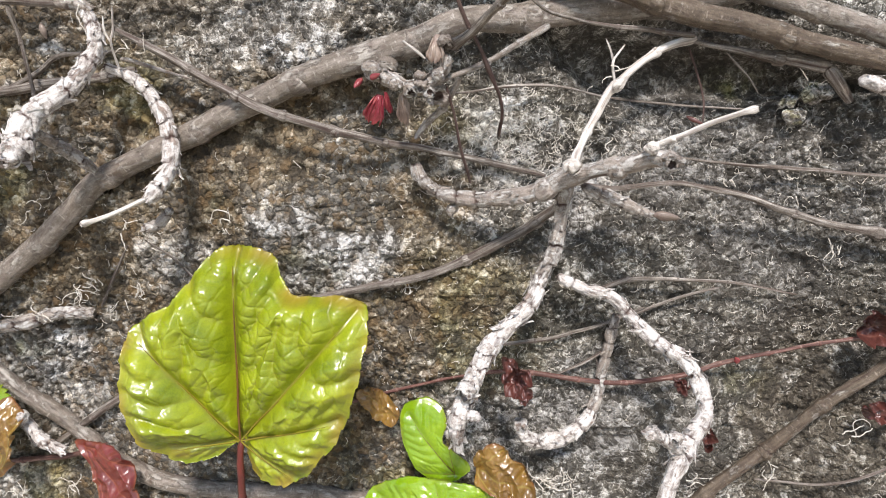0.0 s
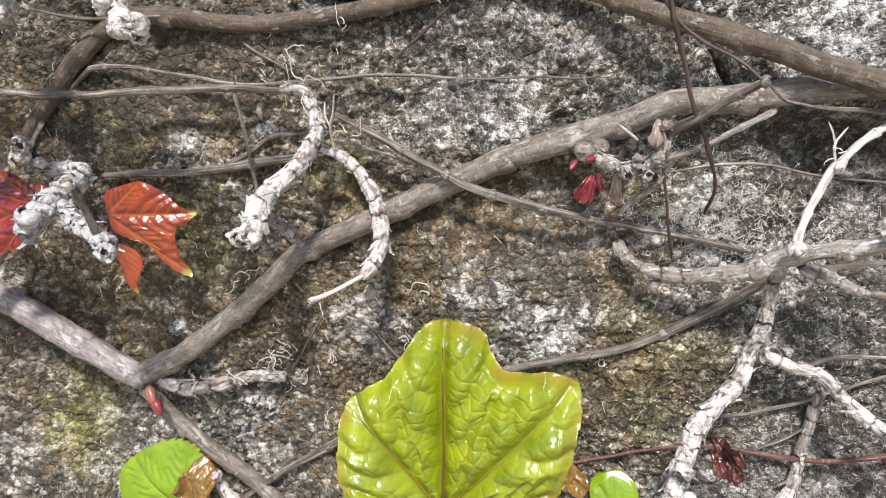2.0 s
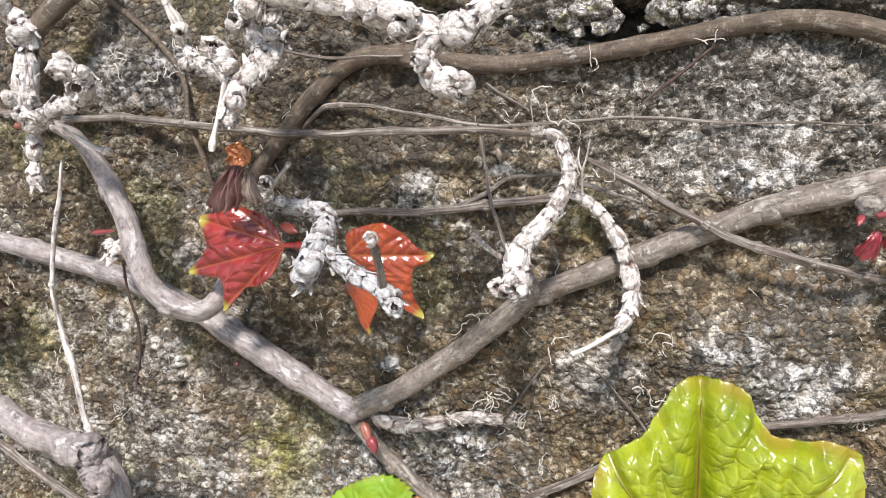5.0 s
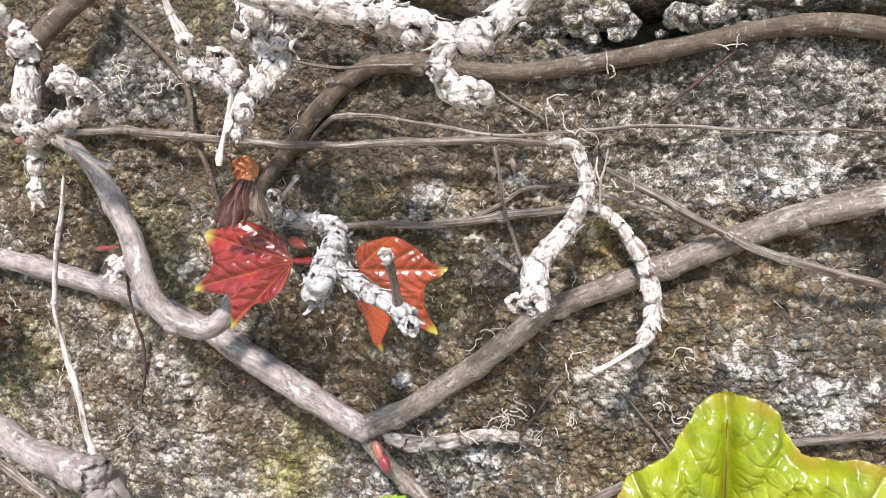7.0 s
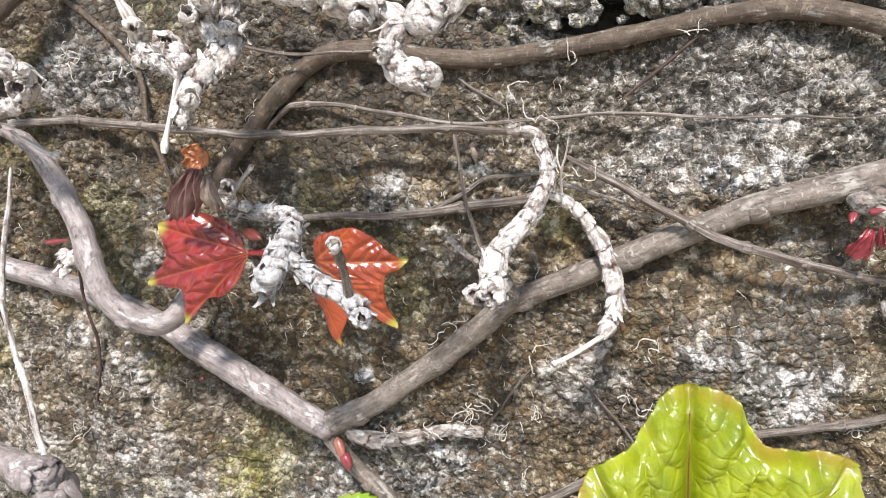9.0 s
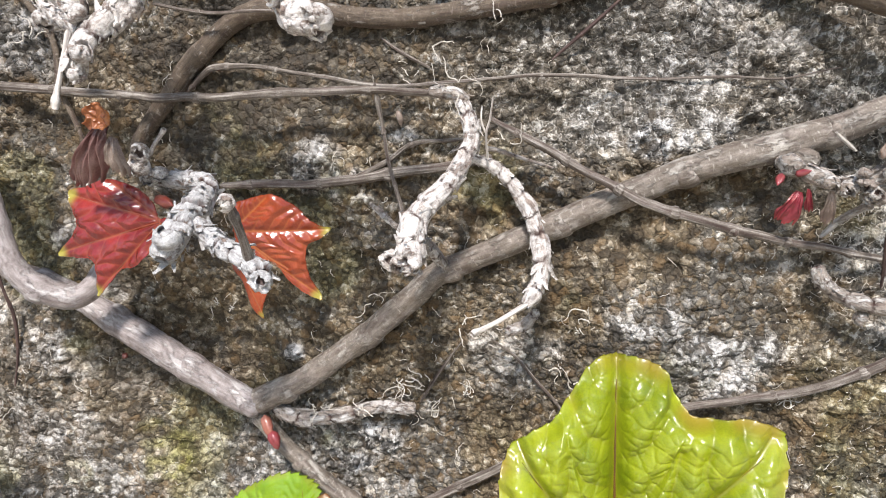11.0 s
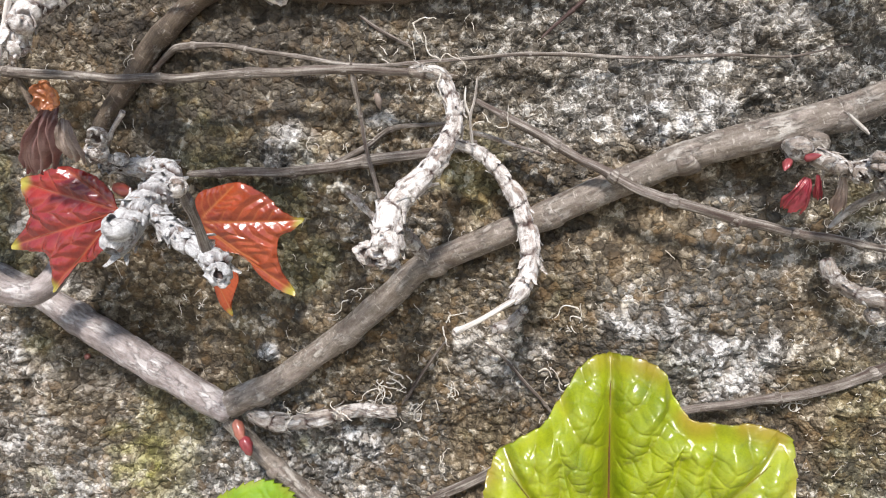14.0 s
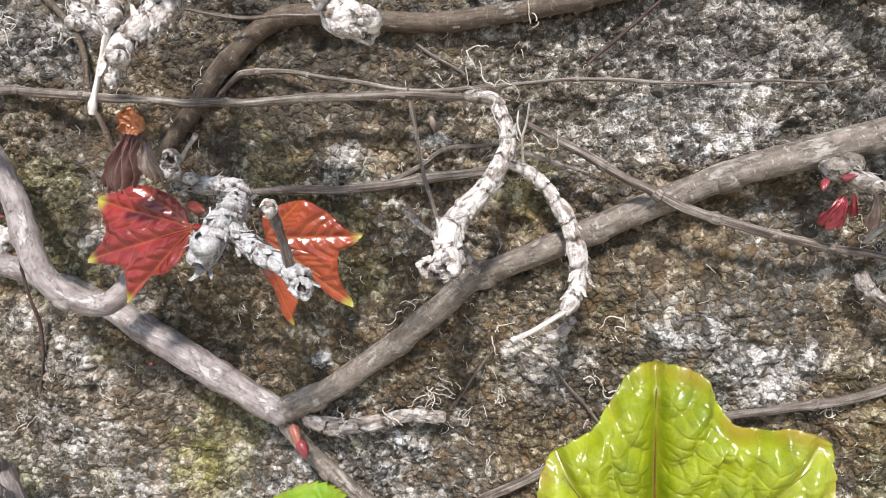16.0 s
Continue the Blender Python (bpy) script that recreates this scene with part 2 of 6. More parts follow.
PALE2 = bark_material("weathered_pale_bark", [(0.34, (0.11, 0.085, 0.065)), (0.48, (0.31, 0.265, 0.225)), (0.64, (0.60, 0.56, 0.50))], 2600, 0.8, 0.25, 0.0013, None, 0.15, (0.50, 300, [(0.36, (0.30, 0.27, 0.24)), (0.5, (0.56, 0.53, 0.49)), (0.62, (0.78, 0.76, 0.72))]))
GREY = bark_material("shaggy_grey_bark", [(0.36, (0.15, 0.14, 0.135)), (0.46, (0.42, 0.415, 0.405)), (0.59, (0.77, 0.765, 0.755))], 2600, 0.85, 0.2, 0.0015, None, 0.25, (0.58, 300, TAN))
WHITE = bark_material("bleached_stalk", [(0.36, (0.28, 0.235, 0.19)), (0.46, (0.56, 0.51, 0.45)), (0.60, (0.80, 0.77, 0.71))], 3000, 0.7, 0.3, 0.0006, None, 0.05)
DRY = bark_material("dry_twig_bark", [(0.38, (0.045, 0.032, 0.026)), (0.46, (0.12, 0.099, 0.08)), (0.54, (0.25, 0.222, 0.19)), (0.64, (0.53, 0.49, 0.435))], 3400, 0.7, 0.35, 0.0007, None, 0.045)
DARK = bark_material("dark_tendril_bark", [(0.36, (0.028, 0.016, 0.014)), (0.5, (0.07, 0.042, 0.036)), (0.66, (0.17, 0.12, 0.10))], 3000, 0.6, 0.4, 0.0003)
RED = bark_material("red_runner_bark", [(0.36, (0.05, 0.02, 0.016)), (0.5, (0.14, 0.06, 0.047)), (0.64, (0.34, 0.23, 0.19))], 3000, 0.6, 0.4, 0.0005, (0.30, 0.20, 0.16))
GREEN = leaf_material("green_leaf_skin", (0.20, 0.265, 0.006), (0.40, 0.46, 0.014), (0.22, 0.21, 0.010), (0.37, 0.25, 0.03), 0.33)
LIME = leaf_material("young_green_leaf_skin", (0.20, 0.36, 0.006), (0.30, 0.47, 0.010), (0.24, 0.36, 0.02), (0.30, 0.34, 0.03), 0.2)
REDLEAF = leaf_material("red_leaf_skin", (0.17, 0.012, 0.012), (0.39, 0.036, 0.026), (0.45, 0.11, 0.04), (0.30, 0.04, 0.02), 0.2, (0.46, 0.40, 0.06))
SCARLET = leaf_material("scarlet_leaf_skin", (0.25, 0.03, 0.012), (0.47, 0.085, 0.025), (0.55, 0.18, 0.05), (0.30, 0.05, 0.02), 0.2, (0.46, 0.40, 0.06))
AMBER = leaf_material("amber_leaf_skin", (0.15, 0.075, 0.018), (0.36, 0.20, 0.04), (0.40, 0.31, 0.07), (0.26, 0.10, 0.03), 0.3)
WINE = leaf_material("dried_red_leaf_skin", (0.05, 0.016, 0.013), (0.17, 0.05, 0.038), (0.25, 0.10, 0.07), (0.10, 0.03, 0.02), 0.4)
BUD = leaf_material("pink_bud_skin", (0.18, 0.012, 0.028), (0.40, 0.05, 0.07), (0.6, 0.2, 0.15), (0.4, 0.05, 0.05), 0.35)
RUSSET = leaf_material("russet_leaf_skin", (0.09, 0.013, 0.011), (0.24, 0.04, 0.027), (0.34, 0.10, 0.05), (0.34, 0.12, 0.04), 0.3)
RUST = leaf_material("orange_bract_skin", (0.28, 0.075, 0.018), (0.55, 0.19, 0.035), (0.5, 0.2, 0.06), (0.35, 0.1, 0.03), 0.45)
PLUM = leaf_material("withered_plum_leaf_skin", (0.13, 0.05, 0.045), (0.38, 0.22, 0.195), (0.34, 0.2, 0.17), (0.2, 0.1, 0.09), 0.55)
# tone of the unseen ground, raised so that it bounces light upward
GROUND = plain_material("pale_bounce_ground", (0.27, 0.235, 0.185), (0.50, 0.44, 0.36), 60, 0.95, 0.01)


# ---- the wall ----
JOINT_U = (-480, -300, -230, -184, -150, -116, -65, -30, -8, 8, 20, 50, 85, 130, 210)
JOINT_V = (122, 100, 84, 69, 60, 61, 64, 57, 46, 24, 8, 2, 0, -2, -6)
GAP_U = (-480, -200, -140, -118, -95, -20, 15, 30, 90, 130, 210)
GAP_W = (1, 2, 3, 9, 3, 2, 4, 12, 11, 5, 2)
BULGES = ((60, 2, 26, -7), (-72, -50, 28, 8), (-33, -92, 22, 6), (-113, 18, 30, -5), (-170, -112, 45, -9), (-240, -100, 40, -9), (-228, -62, 26, -8), (-303, -82, 26, 9),
          (105, -84, 40, -4), (-110, 45, 30, -3), (-58, 12, 18, 3), (-370, -120, 40, 4), (-186, 3, 12, 3), (110, -120, 25, -6))
LICHEN = ((-302, -74, 15, 0.55), (-331, -60, 8, 0.7), (-74, 8, 9, 1.0), (-187, -2, 13, 0.9), (-181, -111, 16, 0.95), (-60, -64, 15, 0.75), (-312, 40, 16, 0.75), (-268, -20, 10, 0.7), (-330, -115, 85, 0.2), (-210, -128, 50, 0.34), (-80, 22, 34, 0.12), (-40, 8, 28, 0.15), (-75, 8, 10, 0.95), (-159, 10, 8, 0.8), (-206, -73, 5, 1.0), (-319, -76, 22, 0.2), (-298, 43, 18, 0.9), (-376, -94, 26, 0.25), (-312, -113, 24, 0.5), (-123, -69, 16, 0.4), (-380, -120, 45, 0.35), (-330, -60, 30, 0.2), (-300, -130, 30, 0.5), (5, -24, 24, 0.75), (20, -38, 18, 0.7), (-62, -63, 24, 0.7), (-176, -108, 17, 0.95), (-186, 2, 12, 0.75), (-318, 48, 22, 0.8), (-290, -30, 12, 0.45), (15, -35, 26, 0.5), (-345, -120, 24, 0.55),
          (-60, 12, 12, 0.55), (-350, -60, 25, 0.35), (60, -20, 30, 0.3), (100, -50, 35, 0.35), (60, 42, 40, 0.8), (-20, -130, 22, 0.5), (-282, -50, 9, 0.6), (30, -120, 30, 0.35),
          (-230, -135, 22, 0.6), (-140, 52, 18, 0.6), (-60, 30, 25, 0.3))
STAINS = ((128, -136, 44, 0.7), (-345, -78, 48, 0.8), (128, -104, 46, 0.6), (-215, 30, 50, 0.7), (-140, 34, 46, 0.6), (-280, 40, 40, 0.5), (-230, -70, 48, 0.95), (-150, -60, 40, 0.7), (-110, -60, 22, 0.5), (-150, 5, 34, 0.6), (-210, 20, 30, 0.5), (-330, -90, 45, 0.8), (-40, -85, 28, 0.7), (-85, -10, 25, 0.45),
          (-280, 15, 24, 0.4), (-115, 20, 14, 0.6), (70, 5, 30, 0.3), (118, -112, 30, 0.9), (-395, -60, 40, 0.5), (-120, -100, 35, 0.5))
MOSS = ((-262, -120, 16, 0.55), (-300, -128, 10, 0.4), (-190, -108, 8, 0.4), (80, -4, 9, 0.7), (-355, -135, 18, 0.4), (-148, 56, 6, 0.7), (-268, -108, 7, 0.5), (90, -110, 14, 0.3))
# Darker patches: shade painted into the stone's colour, with some real staining.
SHADE_STAINS = ((128, -138, 42, 0.95), (120, -90, 40, 0.6), (85, -98, 34, 0.5), (-335, 52, 66, 0.55), (-392, 15, 60, 0.55), (-250, 62, 60, 0.4), (78, -22, 46, 0.5), (112, -102, 40, 0.7), (-100, -18, 26, 0.35), (95, -45, 60, 0.35), (128, -104, 46, 0.9), (-215, 38, 55, 0.9), (-140, 46, 46, 0.6), (-65, 50, 40, 0.3), (-280, 50, 42, 0.7), (-180, 62, 60, 0.5), (60, 6, 42, 0.85), (30, 4, 22, 0.8), (140, -20, 60, 0.4), (60, -130, 40, 0.3), (-260, 60, 40, 0.3), (-120, 55, 50, 0.3), (125, -60, 90, 0.85), (70, -110, 60, 0.65), (20, -95, 30, 0.3), (120, -125, 50, 0.4), (-205, 45, 40, 0.4), (-95, 48, 30, 0.3), (45, -2, 34, 0.55), (118, -112, 28, 0.95), (-268, -82, 14, 0.5), (-30, 10, 8, 0.6), (-300, -5, 20, 0.3))


def patches(u, v, spots, ragged, fine):
    """Ragged patches of the wall's face: places, radii and strengths."""
    out = np.zeros(u.shape)
    for pu, pv, r, s in spots:
        d = np.hypot((u - pu), (v - pv) * 1.25) / r + ragged * 0.55
        out = np.maximum(out, s * smooth(1.15, 0.45, d))
    return out * np.clip(0.62 + 0.9 * fine, 0, 1)


def broad_relief(u, v):
    """The broad swell of the granite face in millimetres."""
    p = np.stack([u, v, np.zeros_like(u)], axis=1)
    h = np.zeros_like(u)
    for bu, bv, r, amount in BULGES:
        h += amount * np.exp(-((u - bu) ** 2 + (v - bv) ** 2) / r ** 2)
    return h + 2.2 * vnoise(p / 31, 1) + 1.4 * vnoise(p / 13, 2)


def granite_face(u, v):
    """Relief of the granite face in millimetres, and its tints."""
    p = np.stack([u, v, np.zeros_like(u)], axis=1)
    h = broad_relief(u, v)
    warp = np.stack([vnoise(p / 6, 3), vnoise(p / 6, 4)], axis=1)
    d1, d2, tone = cells(u / 5.2 + 0.35 * warp[:, 0], v / 4.6 + 0.35 * warp[:, 1], 3)
    rough = smooth(-0.5, 0.5, vnoise(p / 40, 6))
    lump = smooth(0.0, 0.45, d2 - d1) * (0.35 + 0.9 * tone)
    e1, e2, tone2 = cells(u / 2.3 + 0.3 * warp[:, 1], v / 2.1 + 0.3 * warp[:, 0], 9)
    lump2 = smooth(0.0, 0.5, e2 - e1) * (0.3 + 0.9 * tone2)
    h += (lump - 0.4) * (0.5 + 0.7 * rough) + (lump2 - 0.4) * (0.5 + 0.5 * rough) + 0.5 * vnoise(p / 3.0, 8) + 0.2 * vnoise(p / 1.4, 9)
    k1, k2, step = cells(u / 15 + 0.5 * vnoise(p / 17, 55), v / 11 + 0.5 * vnoise(p / 17, 56), 27)
    tilt = (v / 11 - np.floor(v / 11) - 0.5) * (step - 0.35)
    h += 1.9 * (step - 0.5) * smooth(0.0, 0.22, k2 - k1) - 1.2 * tilt
    pit = smooth(0.42, 0.75, vnoise(p / 7.5, 11))
    h -= 2.2 * pit
    crumbly = smooth(-45, 5, v + 0.12 * u) * smooth(-210, -150, u) + 0.25
    hole = smooth(0.40, 0.66, vnoise(p / 3.3, 12) + 0.35 * vnoise(p / 9, 13)) * np.clip(crumbly, 0, 1)
    h -= 0.8 * hole
    ragged, fine = vnoise(p / 11, 5) + 0.6 * vnoise(p / 4.5, 15), vnoise(p / 3.2, 7)
    warm = (0.15 + 0.85 * smooth(25, -45, u + 20 * vnoise(p / 50, 61))) * (1 - 0.68 * smooth(-10, 14, v + 9 * vnoise(p / 24, 62)) * smooth(-170, -120, u + 14 * vnoise(p / 24, 63)))
    crust = patches(u, v, LICHEN, ragged, fine + 0.3)
    c1, c2, tone3 = cells(u / 3.1 + 0.4 * warp[:, 0], v / 2.8 + 0.4 * warp[:, 1], 21)
    h += 2.4 * smooth(0.5, 0.9, crust) * smooth(0.0, 0.5, c2 - c1) * (0.3 + tone3)
    # the last patches, pits and holes get shade painted into their colour
    tints = {"warm": warm, "lichen": crust, "stain": np.clip(patches(u, v, STAINS, ragged, fine + 0.35) + warm * (0.05 + 0.7 * smooth(-0.15, 0.6, vnoise(p / 26, 19))), 0, 1),
             "moss": np.clip(patches(u, v, MOSS, ragged, fine) + 0.3 * warm * smooth(0.1, 0.6, vnoise(p / 30, 27) + 0.3 * ragged), 0, 1), "shade_stain": np.clip(patches(u, v, SHADE_STAINS, ragged, fine + 0.4) + 0.3 * pit + 0.12 * hole, 0, 1), "tone": np.clip(0.5 + 0.3 * (tone - 0.5) + 0.5 * (tone2 - 0.5) + 0.26 * vnoise(p / 9, 51) + 0.18 * vnoise(p / 4, 52) - 0.2 * (1 - lump2) + 0.1, 0, 1)}
    return h, tints


def fine_stone(name, u0, u1, v0, v1, step, above, label):
    """A stone of the wall beside the open joint, with the relief of its face."""
    us, vs = np.arange(u0, u1 + step, step), np.arange(v0, v1 + step, step)
    u, v = [a.ravel() for a in np.meshgrid(us, vs)]
    h, tints = granite_face(u, v)
    p = np.stack([u, v, np.zeros_like(u)], axis=1)
    gap = np.interp(u, GAP_U, GAP_W) + 2.2 * vnoise(p / 14, 21) + 1.0 * vnoise(p / 5, 22)
    d = v - np.interp(u, JOINT_U, JOINT_V)
    past = (-d if above else d) + gap
    h -= np.interp(u, (-145, -125, -100, -80, 5, 20, 110, 130), (24, 46, 46, 18, 14, 13, 13, 14)) * smooth(-1.5, 9, past) + 3 * smooth(-14, 2, past)
    if above:
        h += 3.0 + 4 * vnoise(p / 19, 25)
    for edge, sign, along in ((u0, 1, u), (u1, -1, u), (v0, 1, v), (v1, -1, v)):
        if above and edge == v0 or not above and edge == v1:
            continue
        h -= 40 * smooth(9, 0, (along - edge) * sign) ** 2
    faces = grid_faces(len(vs), len(us))
    keep = (past[faces] < 40).all(axis=1)
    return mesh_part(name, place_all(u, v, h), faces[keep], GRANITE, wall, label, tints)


def core_wall():
    bm = bmesh.new()
    bmesh.ops.create_cube(bm, size=1, matrix=Matrix.LocRotScale((-0.14, 0.455, 0.93), None, (4.0, 0.37, 2.06)))
    bmesh.ops.bevel(bm, geom=bm.edges[:], offset=0.02, segments=2, affect="EDGES")
    me = bpy.data.meshes.new("wall_north")
    bm.to_mesh(me), bm.free()
    me.materials.append(MORTAR)
    return tagged(new("wall_north", me), "rough grey granite rubble wall with open mortar joints", "wall", kind="structure")


def rough_stone(u0, u1, v0, v1):
    """A roughly squared granite block of the wall outside the near view."""
    n, k = max(6, int((u1 - u0) / 16)), max(6, int((v1 - v0) / 16))
    u, v = [a.ravel() for a in np.meshgrid(np.linspace(u0, u1, n), np.linspace(v0, v1, k))]
    p = np.stack([u, v, np.full(u.shape, u0 * 0.7)], axis=1)
    h = 7 * vnoise(p / 90, 31) + 4 * vnoise(p / 35, 32) + 2 * vnoise(p / 17, 33)
    edge = np.minimum(np.minimum(u - u0, u1 - u), np.minimum(v - v0, v1 - v))
    h -= 45 * smooth(22, 0, edge) ** 2
    tints = {"lichen": 0.6 * smooth(0.25, 0.7, vnoise(p / 60, 34)), "stain": smooth(-0.1, 0.7, vnoise(p / 80, 35)), "moss": 0.4 * smooth(0.4, 0.8, vnoise(p / 50, 36)),
             "shade_stain": 0.5 * smooth(0.3, 0.9, vnoise(p / 45, 37)), "tone": 0.5 + 0.4 * vnoise(p / 20, 38), "warm": np.full(u.shape, 0.6)}
    return mesh_part("stone", place_all(u, v, h), grid_faces(k, n), GRANITE, wall, "", tints)


wall = core_wall()
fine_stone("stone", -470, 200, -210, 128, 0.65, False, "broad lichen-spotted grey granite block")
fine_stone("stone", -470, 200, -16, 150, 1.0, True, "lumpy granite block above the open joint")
COURSES = ((-1250, -930, 90), (-930, -600, 330), (-600, -214, 0), (154, 430, 210), (430, 690, 60))
for low, high, shift in COURSES:
    at = -2120 - shift * 0.5
    while at < 1820:
        width = rng.uniform(380, 700)
        rough_stone(max(at, -2120), min(at + width, 1840) - 8, low + 4, high - 4)
        at += width
for left, right in ((-2120, -1560), (-1552, -1020), (-1012, -474), (204, 790), (798, 1300), (1308, 1840)):
    rough_stone(left, right, -206, 150)



def pebble(u, v, h, r, pale):
    """A rounded stone or lump of mortar wedged in the open joint."""
    T, F = [a.ravel() for a in np.meshgrid(np.linspace(0.02, np.pi - 0.02, 22), np.linspace(0, 2 * np.pi, 30, endpoint=False), indexing="ij")]
    d = np.stack([np.sin(T) * np.cos(F), np.sin(T) * np.sin(F), np.cos(T)], axis=1)
    q = d + (u * 0.31, v * 0.17, r)
    size = r * (1 + 0.55 * vnoise(q * 1.2, 71) + 0.22 * np.floor(vnoise(q * 2.1, 77) * 3) / 3 + 0.16 * vnoise(q * 4, 72) + 0.07 * vnoise(q * 9, 73))
    pts = d * size[:, None] * (1.25, 0.9, 0.9)
    tints = {"lichen": np.clip(0.65 * pale + 0.4 * vnoise(q * 3, 74), 0, 1), "stain": np.full(len(d), 0.2), "moss": 0.4 * smooth(0.2, 0.6, vnoise(q * 2, 75)), "shade_stain": np.zeros(len(d)), "tone": 0.5 + 0.3 * vnoise(q * 5, 76), "warm": np.full(len(d), 0.4)}
    mesh_part("pebble", place_all(u + pts[:, 0], v + pts[:, 1], h + pts[:, 2]), grid_faces(22, 30, wrap=True), GRANITE, wall, "small stone wedged in the joint", tints)


pebble(-127.8, 64.7, -2, 4.8, 0.5)
pebble(-124.8, 57.6, -1, 2.4, 0.95)
pebble(-132.3, 56.4, 0, 1.7, 0.5)
pebble(-103.4, 62.9, 0, 3.5, 0.55)
pebble(-96.0, 63.0, 0, 3.0, 0.8)
pebble(-110.8, 58.2, -3, 1.3, 0.9)
pebble(-154.5, 61.5, -1, 2.5, 0.8)
pebble(-145.1, 55.3, -1, 1.7, 0.5)
pebble(-161.0, 56.4, -1, 1.5, 0.6)
pebble(101.5, -5.4, 1, 4.1, 0.55)
pebble(96.7, -12.7, 1, 2.8, 0.5)
pebble(93.7, -7.8, 1, 2.4, 0.7)
lumps = np.random.default_rng(31)
for at in np.linspace(-178, -70, 20):
    at = at + lumps.uniform(-2, 2)
    if not -120 < at < -106:
        pebble(at, float(np.interp(at, JOINT_U, JOINT_V)) + lumps.uniform(-5, 4), lumps.uniform(-7, -1), lumps.uniform(2.6, 5.4), lumps.uniform(0.2, 0.8))

# Unseen ground, added pale to fill the wall's shadows from below.
bm = bmesh.new()
bmesh.ops.create_grid(bm, x_segments=40, y_segments=40, size=600)
me = bpy.data.meshes.new("ground")
bm.to_mesh(me), bm.free()
me.materials.append(GROUND)
tagged(new("ground", me), "unseen ground at the foot of the wall, kept pale to bounce light", "ground", kind="structure")


# ---- stems ----
def spline(points, step):
    """A smooth line through (u, v, h, r) points, in steps of about step millimetres."""
    p = np.array(points, dtype=float)
    q = np.vstack([2 * p[0] - p[1], p, 2 * p[-1] - p[-2]])
    out = []
    for i in range(1, len(q) - 2):
        a, b, c, d = q[i - 1:i + 3]
        n = max(2, int(np.linalg.norm(c[:3] - b[:3]) / step))
        t = np.linspace(0, 1, n, endpoint=False)[:, None]
        s = 0.5 * (2 * b + (c - a) * t + (2 * a - 5 * b + 4 * c - d) * t ** 2 + (3 * b - a - 3 * c + d) * t ** 3)
        s[:, 3] = b[3] + (c[3] - b[3]) * (t[:, 0] ** 2 * (3 - 2 * t[:, 0]))
        out.append(s)
    return np.vstack(out + [p[-1:]])


def frames_along(line):
    """Tangents and two cross directions that do not twist."""
    tan = np.gradient(line, axis=0)
    tan /= np.linalg.norm(tan, axis=1)[:, None] + 1e-12
    n = np.cross(tan[0], (0.31, 0.2, 0.93))
    n /= np.linalg.norm(n)
    one = np.zeros_like(tan)
    for i, t in enumerate(tan):
        n = n - t * (n @ t)
        n = n / np.linalg.norm(n)
        one[i] = n
    return tan, one, np.cross(tan, one)


stem_count = 0


